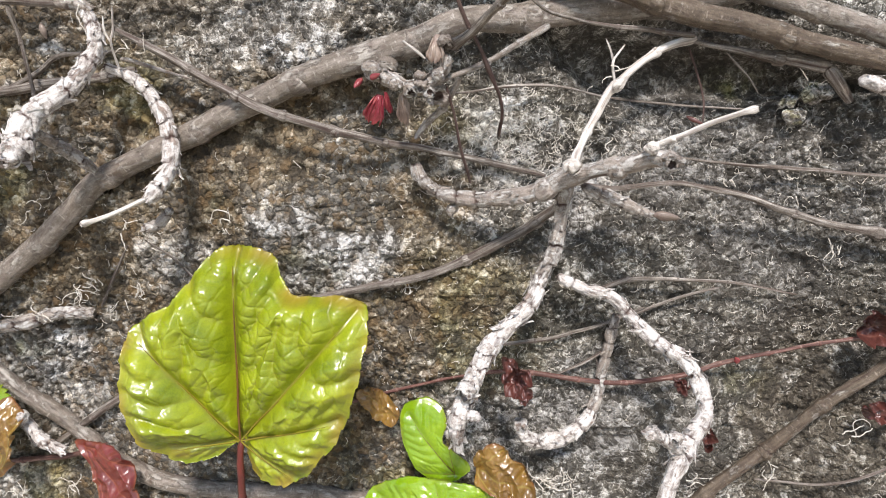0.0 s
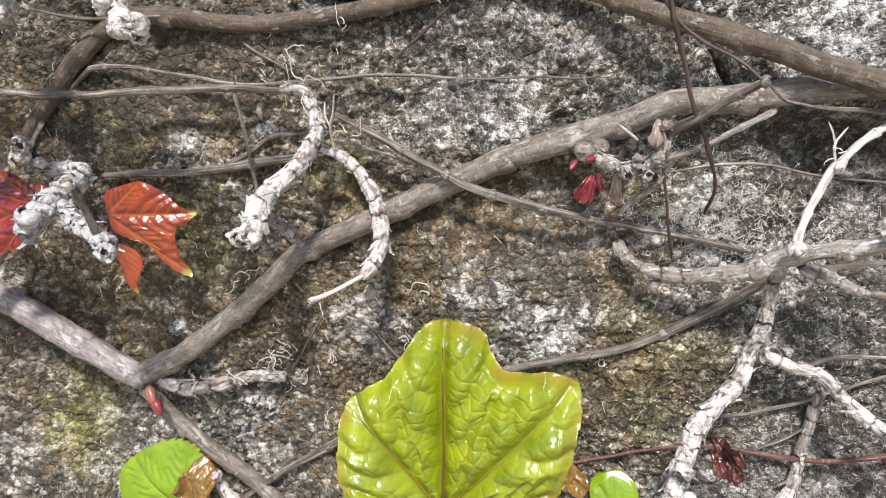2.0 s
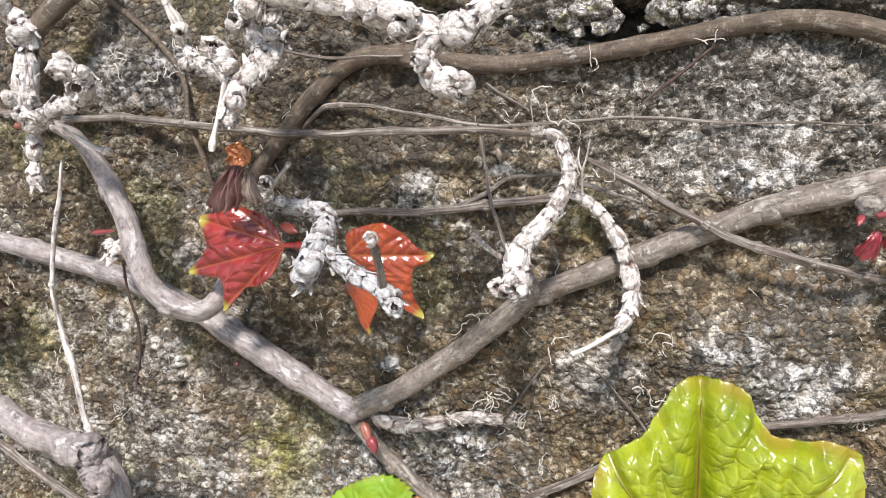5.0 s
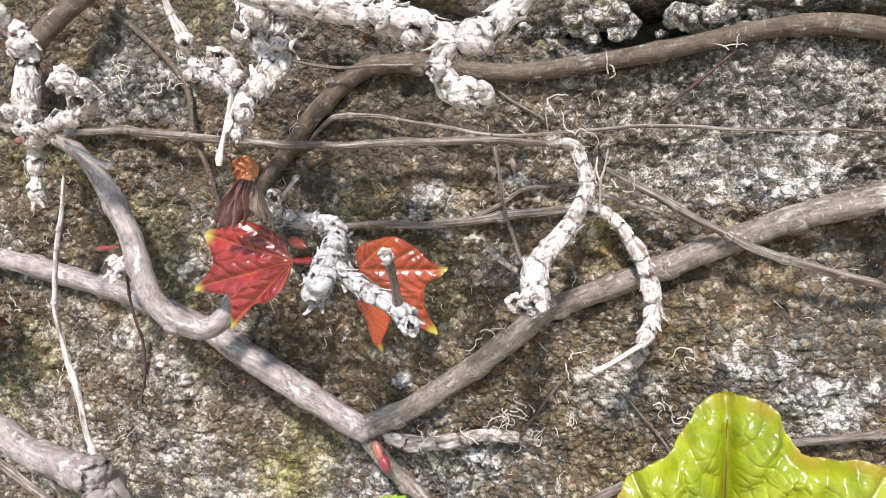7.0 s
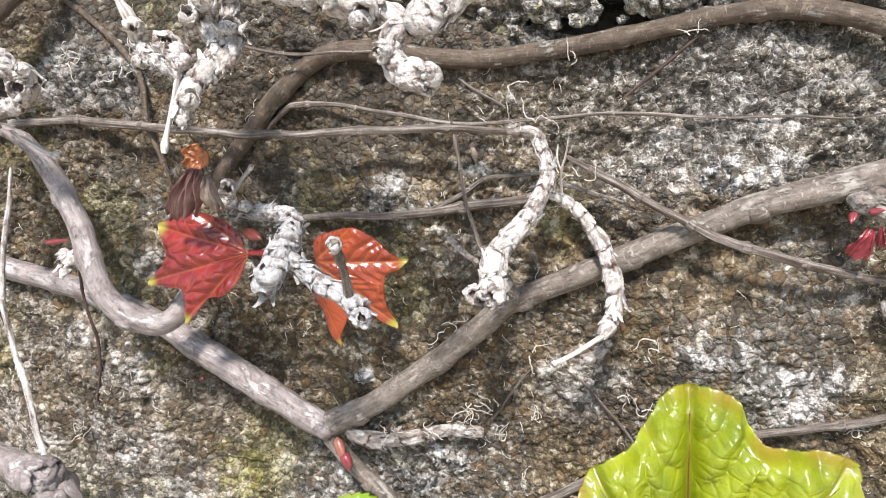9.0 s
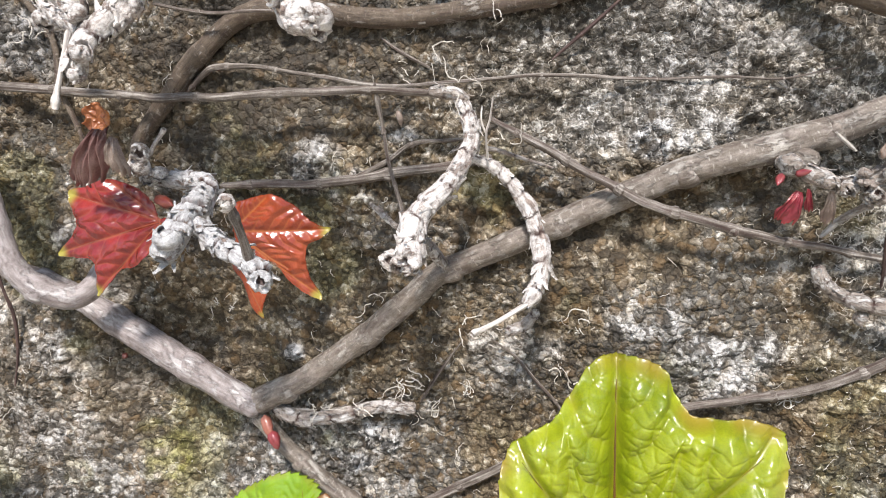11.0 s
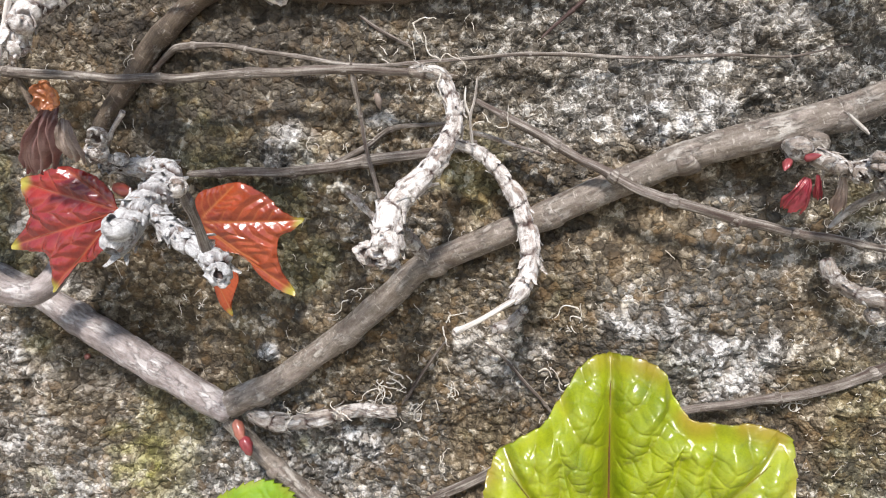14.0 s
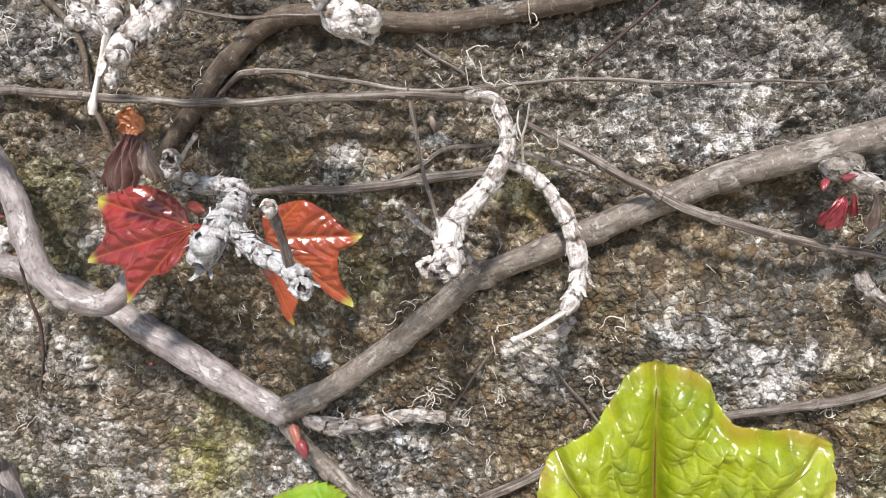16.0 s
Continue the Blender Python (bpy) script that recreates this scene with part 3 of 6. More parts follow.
def tube(points, style, seed):
    """World points, faces and tints of a stem."""
    thick = max(p[3] for p in points)
    step = 0.42 if style in ("scaly", "knotty", "sheath") else (1.0 if thick > 2.5 else 0.9)
    sides = (40 if style in ("scaly", "knotty", "sheath") else 28) if thick > 3.2 else ((28 if style in ("scaly", "knotty", "sheath") else 18) if thick > 1.6 else 10)
    s = spline(points, step)
    r0 = s[:, 3]
    line = s[:, :3].copy()
    length = np.concatenate([[0], np.cumsum(np.linalg.norm(np.diff(line, axis=0), axis=1))])
    key = np.stack([length / 11, np.full_like(length, seed * 1.7), np.zeros_like(length)], axis=1)
    wander = {"smooth": 0.35, "scaly": 0.45, "sheath": 0.5, "knotty": 0.6, "fibre": 0.35}[style]
    for axis in range(3):
        line[:, axis] += wander * vnoise(key + axis * 9.1) * np.minimum(1, length / 6)
    tan, one, two = frames_along(line)
    n = len(line)
    ang = np.linspace(0, 2 * np.pi, sides, endpoint=False)
    ca, sa = np.cos(ang), np.sin(ang)
    L = np.repeat(length[:, None], sides, axis=1)
    R = np.repeat(r0[:, None], sides, axis=1)
    around = np.stack([L.ravel(), (R * ca).ravel(), (R * sa).ravel()], axis=1)
    off = np.array([0.0, 13.7 * seed, 5.3 * seed])
    crack = np.zeros((n, sides))
    if style == "smooth":
        lump = 0.05 * vnoise(around / 9 + off).reshape(n, sides) + 0.035 * vnoise(around * (0.06, 0.75, 0.75) + off + 3).reshape(n, sides) + 0.025 * vnoise(around / 1.1 + off).reshape(n, sides)
        every = 33 + 9 * np.sin(seed)
        node_at = np.exp(-(((length + 7 * seed) % every - every / 2) / 2.6) ** 2)
        skin = vnoise(around * (0.10, 0.42, 0.42) + off + 14).reshape(n, sides)
        lump = lump + 0.05 * np.floor(skin * 2.5) / 2.5
        R = R * (1 + lump + 0.10 * node_at[:, None] * (1 + 0.5 * np.sin(ang + seed)))
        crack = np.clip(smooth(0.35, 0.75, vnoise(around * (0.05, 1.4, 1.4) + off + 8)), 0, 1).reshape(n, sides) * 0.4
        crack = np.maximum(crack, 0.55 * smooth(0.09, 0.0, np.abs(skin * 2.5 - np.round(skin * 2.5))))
    elif style == "fibre":
        ridge = vnoise(around * (0.05, 2.4, 2.4) + off).reshape(n, sides)
        every = 24 + 7 * np.sin(seed * 2.1)
        node_at = np.exp(-(((length + 5 * seed) % every - every / 2) / (0.5 + 0.45 * thick)) ** 2)
        R = R * (1 + 0.19 * ridge + 0.06 * vnoise(around / 3 + off).reshape(n, sides) + 0.24 * node_at[:, None])
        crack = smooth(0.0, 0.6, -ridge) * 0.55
    else:
        dice = np.random.default_rng(seed + 40)
        cuts, at = [0.0], 0.0
        while at < length[-1] + 30:
            at += np.interp(at, length, r0) * dice.uniform(1.0, 2.9) * (1.9 if style == "sheath" else 1.05 + 0.4 * math.sin(seed * 1.9) ** 2) + 0.6
            cuts.append(at)
        ringed = np.stack([L.ravel() / 7, np.tile(ca * 1.3, n), np.tile(sa * 1.3, n)], axis=1)
        skew = (0.7 * vnoise(ringed + off) + 0.25 * vnoise(ringed * (2, 3.5, 3.5) + off)).reshape(n, sides) * R / 2.2
        wave = np.interp(np.clip(L + skew, 0, None), cuts, np.arange(len(cuts)))
        saw = wave % 1.0
        ring = np.floor(wave).astype(int)
        high = LATTICE[ring & 63, seed & 63, 5]
        rag = vnoise(around / 1.5 + off).reshape(n, sides)
        fold = vnoise(around * (0.12, 1.0, 1.0) + off + 5 + ring.ravel()[:, None] * 3.7).reshape(n, sides)
        fibre = vnoise(around * (0.2, 2.6, 2.6) + off + 31).reshape(n, sides)
        plate = vnoise(around * (0.28, 0.42, 0.42) + off + 11).reshape(n, sides)
        crease = 1 - np.abs(vnoise(around * (0.14, 0.6, 0.6) + off + 17)).reshape(n, sides)
        swell = vnoise(np.stack([L.ravel() / 6.5, np.tile(ca * 0.5, n), np.tile(sa * 0.5, n)], axis=1) + off + 23).reshape(n, sides)
        barrel = np.clip(np.sin(np.pi * np.clip(saw, 0.03, 0.97)), 0, 1) ** 0.5
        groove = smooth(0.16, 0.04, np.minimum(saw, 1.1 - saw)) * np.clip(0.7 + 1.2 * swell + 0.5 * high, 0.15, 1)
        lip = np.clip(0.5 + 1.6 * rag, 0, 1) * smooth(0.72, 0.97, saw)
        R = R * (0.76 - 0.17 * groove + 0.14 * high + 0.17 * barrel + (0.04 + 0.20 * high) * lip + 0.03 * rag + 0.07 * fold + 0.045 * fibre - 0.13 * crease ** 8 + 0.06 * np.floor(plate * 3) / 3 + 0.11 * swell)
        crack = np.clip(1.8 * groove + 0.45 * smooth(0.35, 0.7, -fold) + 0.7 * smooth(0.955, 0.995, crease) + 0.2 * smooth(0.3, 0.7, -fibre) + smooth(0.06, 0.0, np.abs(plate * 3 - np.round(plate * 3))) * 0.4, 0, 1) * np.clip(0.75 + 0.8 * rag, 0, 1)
    R = R.copy()
    for k, f in ((0, 0.55), (1, 0.86), (n - 1, 0.78 if style == "scaly" else 0.62), (n - 2, 0.92)):
        R[k] *= f
    pts = line[:, None, :] + R[:, :, None] * (ca[None, :, None] * one[:, None, :] + sa[None, :, None] * two[:, None, :])
    pts = pts.reshape(-1, 3)
    faces = grid_faces(n, sides, wrap=True)
    caps = []
    for first, centre in ((0, len(pts)), ((n - 1) * sides, len(pts) + 1)):
        for i in range(sides):
            a, b = first + i, first + (i + 1) % sides
            caps.append((a, b, centre, centre) if first == 0 else (b, a, centre, centre))
    pts = np.vstack([pts, line[:1] - tan[:1] * 0.2, line[-1:] - tan[-1:] * r0[-1] * (0.8 if style == "scaly" else 0.3)])
    along = np.vstack([around, [[length[0], 0, 0]], [[length[-1], 0, 0]]]) / 1000 + (seed * 0.37, 0, 0)
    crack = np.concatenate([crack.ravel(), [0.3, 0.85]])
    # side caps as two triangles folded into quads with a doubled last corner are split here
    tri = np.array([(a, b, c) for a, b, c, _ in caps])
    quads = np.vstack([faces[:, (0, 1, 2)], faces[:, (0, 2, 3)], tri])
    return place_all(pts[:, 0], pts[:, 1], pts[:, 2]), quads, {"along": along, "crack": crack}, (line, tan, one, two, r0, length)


def flakes(info, seed, mat, parent, count):
    """Papery scales of bark that stand off a spur, joined."""
    line, tan, one, two, r0, length = info
    dice = np.random.default_rng(seed + 100)
    verts, faces = [], []
    for _ in range(count):
        i = int(dice.integers(2, len(line) - 2))
        a = dice.uniform(0, 2 * np.pi)
        out = np.cos(a) * one[i] + np.sin(a) * two[i]
        side = np.cross(tan[i], out)
        r = r0[i]
        size = min(r * dice.uniform(0.3, 0.9), 2.4)
        base = line[i] + out * r * 0.92
        lift, turn = dice.uniform(0.05, 0.7), dice.uniform(-0.7, 0.7)
        ahead = (tan[i] if dice.random() < 0.8 else -tan[i]) + side * turn
        k = len(verts)
        for row in range(4):
            f = row / 3
            for col in (-1, -0.35, 0.35, 1):
                w = size * (0.62 - 0.42 * f + 0.12 * dice.uniform(-1, 1))
                verts.append(base + ahead * size * 1.7 * f + out * size * (lift * f * f + 0.16 - 0.16 * col * col) + side * w * col)
        for row in range(3):
            for col in range(3):
                q = k + row * 4 + col
                faces.append((q, q + 1, q + 5, q + 4))
    v = np.array(verts)
    thick = np.array([0, 0, -0.12])
    n = len(v)
    f = np.array(faces)
    faces = np.vstack([f, f[:, ::-1] + n])
    v = np.vstack([v, v + thick])
    along = np.stack([v[:, 0], v[:, 1], v[:, 2]], axis=1) / 1000
    ob = mesh_part("bark_scale", place_all(v[:, 0], v[:, 1], v[:, 2]), faces, mat, parent, "curling papery bark scales", {"along": along, "crack": np.zeros(len(v))})
    ob["kind"] = "stuff"


def stem(name, style, mat, label, category, points):
    global stem_count
    stem_count += 1
    at = np.array(points, dtype=float)
    at[:, 3] *= {"smooth": 0.85, "scaly": 0.90, "sheath": 0.9, "knotty": 0.88}.get(style, 0.82 if mat is WHITE else 0.8)
    if style == "fibre":
        at[:, 3] *= np.interp(at[:, 3], (0.4, 1.6), (0.78, 1.0))
    least = broad_relief(at[:, 0], at[:, 1]) + 0.9 + 0.35 * at[:, 3]
    at[:, 2] = np.maximum(at[:, 2], np.where(np.interp(at[:, 0], JOINT_U, JOINT_V) - at[:, 1] > 6, least, -9))
    points = at
    verts, faces, attrs, info = tube(points, style, stem_count)
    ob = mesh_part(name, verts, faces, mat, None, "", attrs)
    group = {"vine_stem": "creeper stems on the wall", "creeper_spur": "scaly creeper spurs"}.get(name, "dry creeper twigs")
    tagged(ob, label, category, group)
    if style in ("scaly", "sheath"):
        flakes(info, stem_count, mat, ob, int(14 + info[5][-1] * 0.9))
    elif style == "knotty":
        flakes(info, stem_count, mat, ob, int(10 + info[5][-1] * 0.6))
    line, tan, one, two, r0, length = info
    if style in ("smooth", "fibre") and length[-1] > 18:
        every = 33 + 9 * np.sin(stem_count) if style == "smooth" else 24 + 7 * np.sin(stem_count * 2.1)
        shift = 7 * stem_count if style == "smooth" else 5 * stem_count
        first = (every / 2 - shift) % every
        for where in np.arange(first, length[-1] - 2, every):
            i = int(np.searchsorted(length, where))
            if 3 < i < len(line) - 4:
                node_part(ob, mat, line[i], tan[i], r0[i], stem_count + i, style)
    return ob


def node_part(owner, mat, at, ahead, r, seed, style):
    """A swollen leaf node that rings a stem."""
    long = r * (0.5 if style == "smooth" else 0.8)
    swell = 1.09 if style == "smooth" else 1.34
    side = np.cross(ahead, (0.2, 0.3, 0.9))
    bow = side / np.linalg.norm(side) * r * 0.12
    pts = [tuple(at + ahead * long * k + bow * math.cos(1.5 * k)) + (r * w,) for k, w in ((-1.6, 0.9), (-0.7, swell * 0.97), (0.0, swell), (0.6, swell * 1.02), (1.5, 0.9))]
    verts, faces, attrs, _ = tube(np.array(pts), "knotty" if style == "fibre" else "smooth", seed)
    mesh_part("node", verts, faces, mat, owner, "swollen leaf node", attrs)


stem("vine_stem", "smooth", BARK, "thick grey-brown creeper stem climbing across the granite wall", "stem", ((-218.3, -90.7, 2, 5.92), (-200.1, -81.2, -1, 5.4), (-180.2, -66.7, -2, 5.28), (-165.6, -55.2, -2, 5.18), (-146.5, -37.7, 0, 5), (-128.6, -28.9, 2, 4.86), (-107.6, -19.4, 4, 4.9), (-91.8, -11.6, 5, 4.99), (-80.4, -6.4, 5, 5.11), (-62.3, 0.8, 7, 5.15), (-43.4, 6.4, 9, 5.55), (-28.2, 11.3, 8, 5.1), (-12.3, 17.2, 8, 4.82), (4.6, 18.3, 7, 5.33), (22.6, 20.2, 5, 5.31), (40.5, 21.5, 3, 5.12), (57.9, 23.6, 2, 4.9), (77.6, 26.3, 2, 4.47), (92.5, 28.6, 2, 4.07)))
stem("vine_stem", "smooth", BROWN, "thick brown creeper stem along the open joint, darkened for shade", "stem", ((-259, 0, -4, 2.6), (-255.2, 8.5, -3, 3.5), (-245.9, 18.9, -2, 3.9), (-234.1, 33, -1, 4.0), (-219.5, 46.2, 0, 4.1), (-206, 51, 1, 4.1), (-186, 49.5, 2, 4.1), (-160.7, 46.6, 1, 3.66), (-133, 48.8, 0, 3.7), (-107, 53.1, -1, 3.73), (-82.8, 57.4, 0, 3.6), (-64.9, 58.6, 2, 3.98), (-47.8, 55.8, 5, 3.88), (-31.6, 49.7, 9, 3.9), (-16, 43.6, 12, 3.94), (11.3, 34.6, 13, 4.3), (28.3, 28.3, 14, 4.4), (45.3, 22.7, 14, 4.38), (58.8, 18.3, 14, 4.36), (78.7, 14.1, 14, 3.94), (95.8, 9.1, 14, 3.81), (115.8, 4.4, 14, 3.67), (141.3, -1.2, 14, 3.53)))
stem("vine_stem", "smooth", ASH, "thick knuckled creeper stem joining the climbing stem at a fork", "stem", ((-215.1, -92.3, 3, 5.59), (-228.7, -85.1, 4, 6.07), (-237.7, -79.3, 5, 6.07), (-256.2, -68.1, 6, 6.56), (-272.5, -59.7, 5, 6.18), (-288.6, -51.7, 1, 5.39), (-308.8, -44.4, -2, 5.27), (-329.8, -39.2, -1, 5.34), (-351.5, -34.2, 0, 5.4), (-377.7, -28.9, 0, 5.26), (-402.2, -25.9, 0, 5.35), (-431.2, -23.8, 0, 5.48)))
stem("vine_stem", "smooth", ASH, "smooth grey creeper stem bent into a hook below a red leaf", "stem", ((-333.9, 25.8, 22, 2.58), (-321, 20, 23, 3.4), (-312, 5.4, 21, 4.5), (-299.2, -10.6, 27, 4.82), (-292.5, -24.4, 31, 4.77), (-284.8, -38, 31, 4.99), (-273.9, -44.6, 27, 5.04), (-266.8, -42.8, 22, 4.66), (-264, -34.6, 15, 3.88), (-259.1, -27.6, 9, 3.05)))
stem("vine_stem", "smooth", BARK, "slender brown creeper stem running down from the fork", "stem", ((-218.6, -94.9, 1, 3.7), (-208.4, -108.7, -1, 3.7), (-194.1, -121.9, -2, 3.8), (-177, -135.5, -3, 3.8), (-168, -144.5, -5, 3.9), (-159, -152.6, -6, 4.26), (-135.3, -160.7, -6, 4.26), (-111.2, -163.4, -6, 4), (-72.8, -163.4, -6, 3.26), (-53.9, -162.9, -6, 3.01), (-21.3, -164.3, -6, 2.76)))
stem("side_shoot", "knotty", PALE2, "short knotty grey-brown shoot with a cut end", "shoot", ((-211.2, -92.5, 1, 2.84), (-200.4, -95.8, 0, 4.02), (-192.9, -95.7, 0, 3.05), (-185.8, -94.5, -1, 3.51), (-171, -90, -1, 3), (-163.8, -89.7, -1, 2.75), (-156.5, -90, -2, 2.29)))
stem("creeper_twig", "fibre", DRY, "long straight dry grey creeper twig lying across the wall", "twig", ((-413.9, 33.1, 2, 2.22), (-389.4, 32.2, 2, 2.17), (-354.1, 27.6, 3, 2.1), (-317.6, 28.3, 4, 2.03), (-277.1, 25.4, 8, 1.92), (-247, 23, 12, 1.84), (-220.4, 22.8, 13, 1.79), (-187.6, 23.7, 13, 1.72), (-158.9, 23.8, 13, 1.57), (-144.3, 22.8, 13, 1.55), (-136.3, 22, 13, 1.99)))
stem("creeper_twig", "fibre", DRY, "thin dry creeper twig running sideways over the stone", "twig", ((-237.3, 23, -1, 1.28), (-229.2, 30.2, 1, 1.46), (-222.8, 32.4, 3, 1.54), (-206.3, 32.3, 4, 1.21), (-185.2, 29, 6, 0.98), (-161.6, 25.3, 7, 0.95), (-132.2, 26.9, 3, 0.84), (-114.4, 28.3, 0, 0.83), (-97, 27.6, -1, 0.82), (-72.2, 26.2, -1, 0.71), (-56.5, 26.5, 1, 0.64), (-42, 25.7, 2, 0.55), (-27.2, 28.6, 3, 0.38)))
stem("creeper_twig", "fibre", DRY, "thin pale creeper twig half hidden by a knobby spur", "twig", ((-240.5, 53.1, 10, 0.8), (-221.1, 50, 8, 0.89), (-201, 50, 6, 0.78), (-183.5, 50.4, 4, 0.77)))
stem("creeper_spur", "scaly", PALE, "curved whitish creeper spur covered in papery bark scales", "spur", ((-137.2, 22.2, 13, 2.17), (-133.8, 16, 14, 2.71), (-132.4, 8.6, 16, 3.05), (-134.7, 1.9, 20, 3.03), (-138.6, -4.5, 26, 3.51), (-144, -10.4, 33, 4.13), (-146.8, -16.4, 38, 4.58), (-145.6, -23.4, 43, 4.67)))
stem("creeper_spur", "scaly", PALE, "sickle-shaped whitish creeper spur with ringed scaly bark", "spur", ((-134.1, 3.3, 10, 1.67), (-125.8, -1.4, 6, 2.25), (-119.4, -7.1, 7, 2.61), (-114.7, -14.2, 9, 2.87), (-111.4, -22.6, 13, 3.2), (-110.2, -30.3, 19, 3.31), (-111.7, -36, 25, 2.98), (-114.2, -39.9, 28, 2.09)))
stem("leaf_stalk", "fibre", WHITE, "bleached dry leaf stalk at the tip of a scaly spur", "stalk", ((-113.7, -38.6, 30, 1.21), (-121.3, -42, 36, 1.02), (-125.9, -43.7, 40, 1.09), (-128.1, -44.4, 43, 1.58)))
stem("side_shoot", "knotty", PALE2, "short brown bud shoot beneath a bleached stalk", "shoot", ((-111.2, -43.8, 18, 1.64), (-115.4, -48.4, 18, 2.21), (-120.6, -50.6, 20, 2.02)))
stem("creeper_twig", "fibre", DRY, "long slanting dry grey twig crossing over the climbing stem", "twig", ((-127.9, 15.4, 13, 1.16), (-115.3, 8.5, 11, 1.66), (-99.7, -0.1, 11, 1.82), (-82.4, -9.3, 13, 1.95), (-67.6, -14, 14, 1.92), (-52.8, -18.5, 12, 1.92), (-34.2, -22.4, 8, 1.6), (-15.8, -25.8, 5, 1.44), (-1, -29.4, 2, 1.49), (15.6, -33.5, 2, 1.07)))
stem("creeper_twig", "fibre", DRY, "dry brown twig lying flat behind the scaly spurs", "twig", ((-223.5, -7.7, 5, 1.55), (-208.3, -7.2, 4, 1.87), (-190, -7, 3, 1.96), (-174.3, -5.2, 2, 2.15), (-159.2, -2.6, 0, 2.14), (-142.1, -0.5, -2, 2.12), (-128.3, 2.3, -3, 1.89)))
stem("creeper_twig", "fibre", DRY, "thin forked dry twig against the stone", "twig", ((-176.2, -5.5, 3, 1.29), (-163.2, 0.9, 1, 1.28), (-154.6, 6.6, 0, 1.06), (-141.8, 7.6, -1, 0.84), (-133.5, 8, -2, 0.63)))
stem("creeper_twig", "fibre", DRY, "thin upright dry tendril hanging from a long twig", "twig", ((-163.3, 22.8, 13, 1.3), (-162.1, 12.4, 11, 0.91), (-159, -1.7, 12, 0.92), (-153.5, -13.7, 20, 0.99), (-150.4, -16.2, 25, 0.78)))
stem("creeper_spur", "sheath", GREY, "stout grey-white spur with shaggy bark between two red leaves", "spur", ((-246.9, -3.7, 15, 2.51), (-232.3, -4.5, 17, 3.3), (-220.1, -4.9, 22, 3.6), (-213.5, -6.6, 32, 4.1), (-209.8, -9.6, 45, 4.5), (-206.5, -13.2, 58, 4.8), (-206.2, -17.2, 66, 5.0), (-206.2, -20, 69, 3.6)))
stem("creeper_spur", "scaly", GREY, "lumpy grey-white side spur in front of a red leaf", "spur", ((-206.5, -12.3, 52, 2.95), (-193.5, -16, 62, 3.28), (-182.2, -18.6, 70, 2.96), (-175.5, -21.2, 75, 3.62)))
stem("leaf_stalk", "fibre", DRY, "short brown leaf stalk with a round white head", "stalk", ((-178.8, -18.4, 73, 1.7), (-178.2, -10.1, 78, 1.5), (-178.4, -2.5, 82, 1.5)))
stem("leaf_stalk", "fibre", PALE, "short dry leaf stalk with a blunt tip", "stalk", ((-242.2, 0.7, 20, 1.12), (-235.2, 7.3, 24, 0.99), (-231.4, 10.7, 26, 1.08), (-229.3, 12.6, 27, 1.55)))
stem("creeper_spur", "scaly", PALE, "cluster of knobby white spurs with stacked bud scales", "spur", ((-241.1, 73.3, 36, 3), (-235.8, 62.4, 40, 3.31), (-232.4, 55.4, 42, 3.29), (-228.9, 49.3, 44, 3.26), (-229, 41.5, 52, 3.5), (-229.7, 37.3, 58, 3.91), (-230.6, 31.8, 62, 3.38), (-229.5, 26.7, 63, 2.41)))
stem("creeper_spur", "scaly", PALE, "shaggy white spur growing beside another", "spur", ((-227, 72.8, 34, 2.98), (-227.5, 58.9, 38, 3.32), (-225.4, 51.9, 40, 3.3), (-226.4, 44.1, 46, 3.07), (-228.2, 39.8, 52, 2.84)))
stem("creeper_spur", "scaly", PALE, "short white spur with blunt knobs", "spur", ((-230.9, 39, 54, 2.82), (-242.4, 43.4, 48, 3.11), (-255.2, 47.2, 38, 3.1), (-265.1, 52.2, 30, 2.66)))
stem("creeper_twig", "fibre", WHITE, "thin pale shoot with a scarred end", "twig", ((-269, 74.8, 38, 1.45), (-267.7, 67.2, 36, 1.47), (-265.1, 62, 35, 2.4), (-264.7, 57.7, 33, 3.17), (-265.2, 53.4, 31, 2.64)))
stem("leaf_stalk", "fibre", WHITE, "bleached leaf stalk hanging from a knobby spur", "stalk", ((-231.3, 39.6, 62, 0.88), (-232.1, 31.8, 65, 0.87), (-233.1, 25.6, 66, 0.96), (-233.8, 19, 67, 1.52)))
stem("creeper_spur", "scaly", PALE, "thick knobby white spur with a rounded end", "spur", ((-144.4, 66.7, 56, 4.2), (-152.2, 57.4, 60, 4.5), (-159.2, 51.6, 66, 4.6), (-164.8, 48.4, 70, 4.1), (-166.5, 44.4, 72, 3.5), (-163.3, 39.7, 77, 3.6), (-156.6, 36.4, 83, 3.3)))
stem("creeper_spur", "sheath", PALE, "thick scaly white spur reaching in from above", "spur", ((-231.2, 68.8, 57, 3.3), (-223.8, 66.4, 58, 3.6), (-210.4, 64.5, 59, 4.0), (-192.5, 60.4, 61, 4.5), (-179.1, 56.5, 63, 4.7), (-169.3, 53, 66, 4.3), (-162, 50, 68, 3.6)))
stem("vine_stem", "smooth", BROWN, "brown creeper stem rising behind a pale spur", "stem", ((-311.7, 85.5, 10, 4.26), (-324.8, 75.4, 14, 4.49), (-332.4, 68.1, 18, 4.48), (-340, 58.9, 21, 4.28)))
stem("creeper_spur", "sheath", PALE, "upright pale creeper spur with ringed bark", "spur", ((-365.9, 74.9, 18, 3.29), (-348.8, 67.6, 20, 3.88), (-338.6, 59.7, 23, 4.67), (-338.9, 48.2, 26, 4.66), (-339.1, 35.7, 28, 5.09), (-337.1, 27.3, 28, 4.69)))
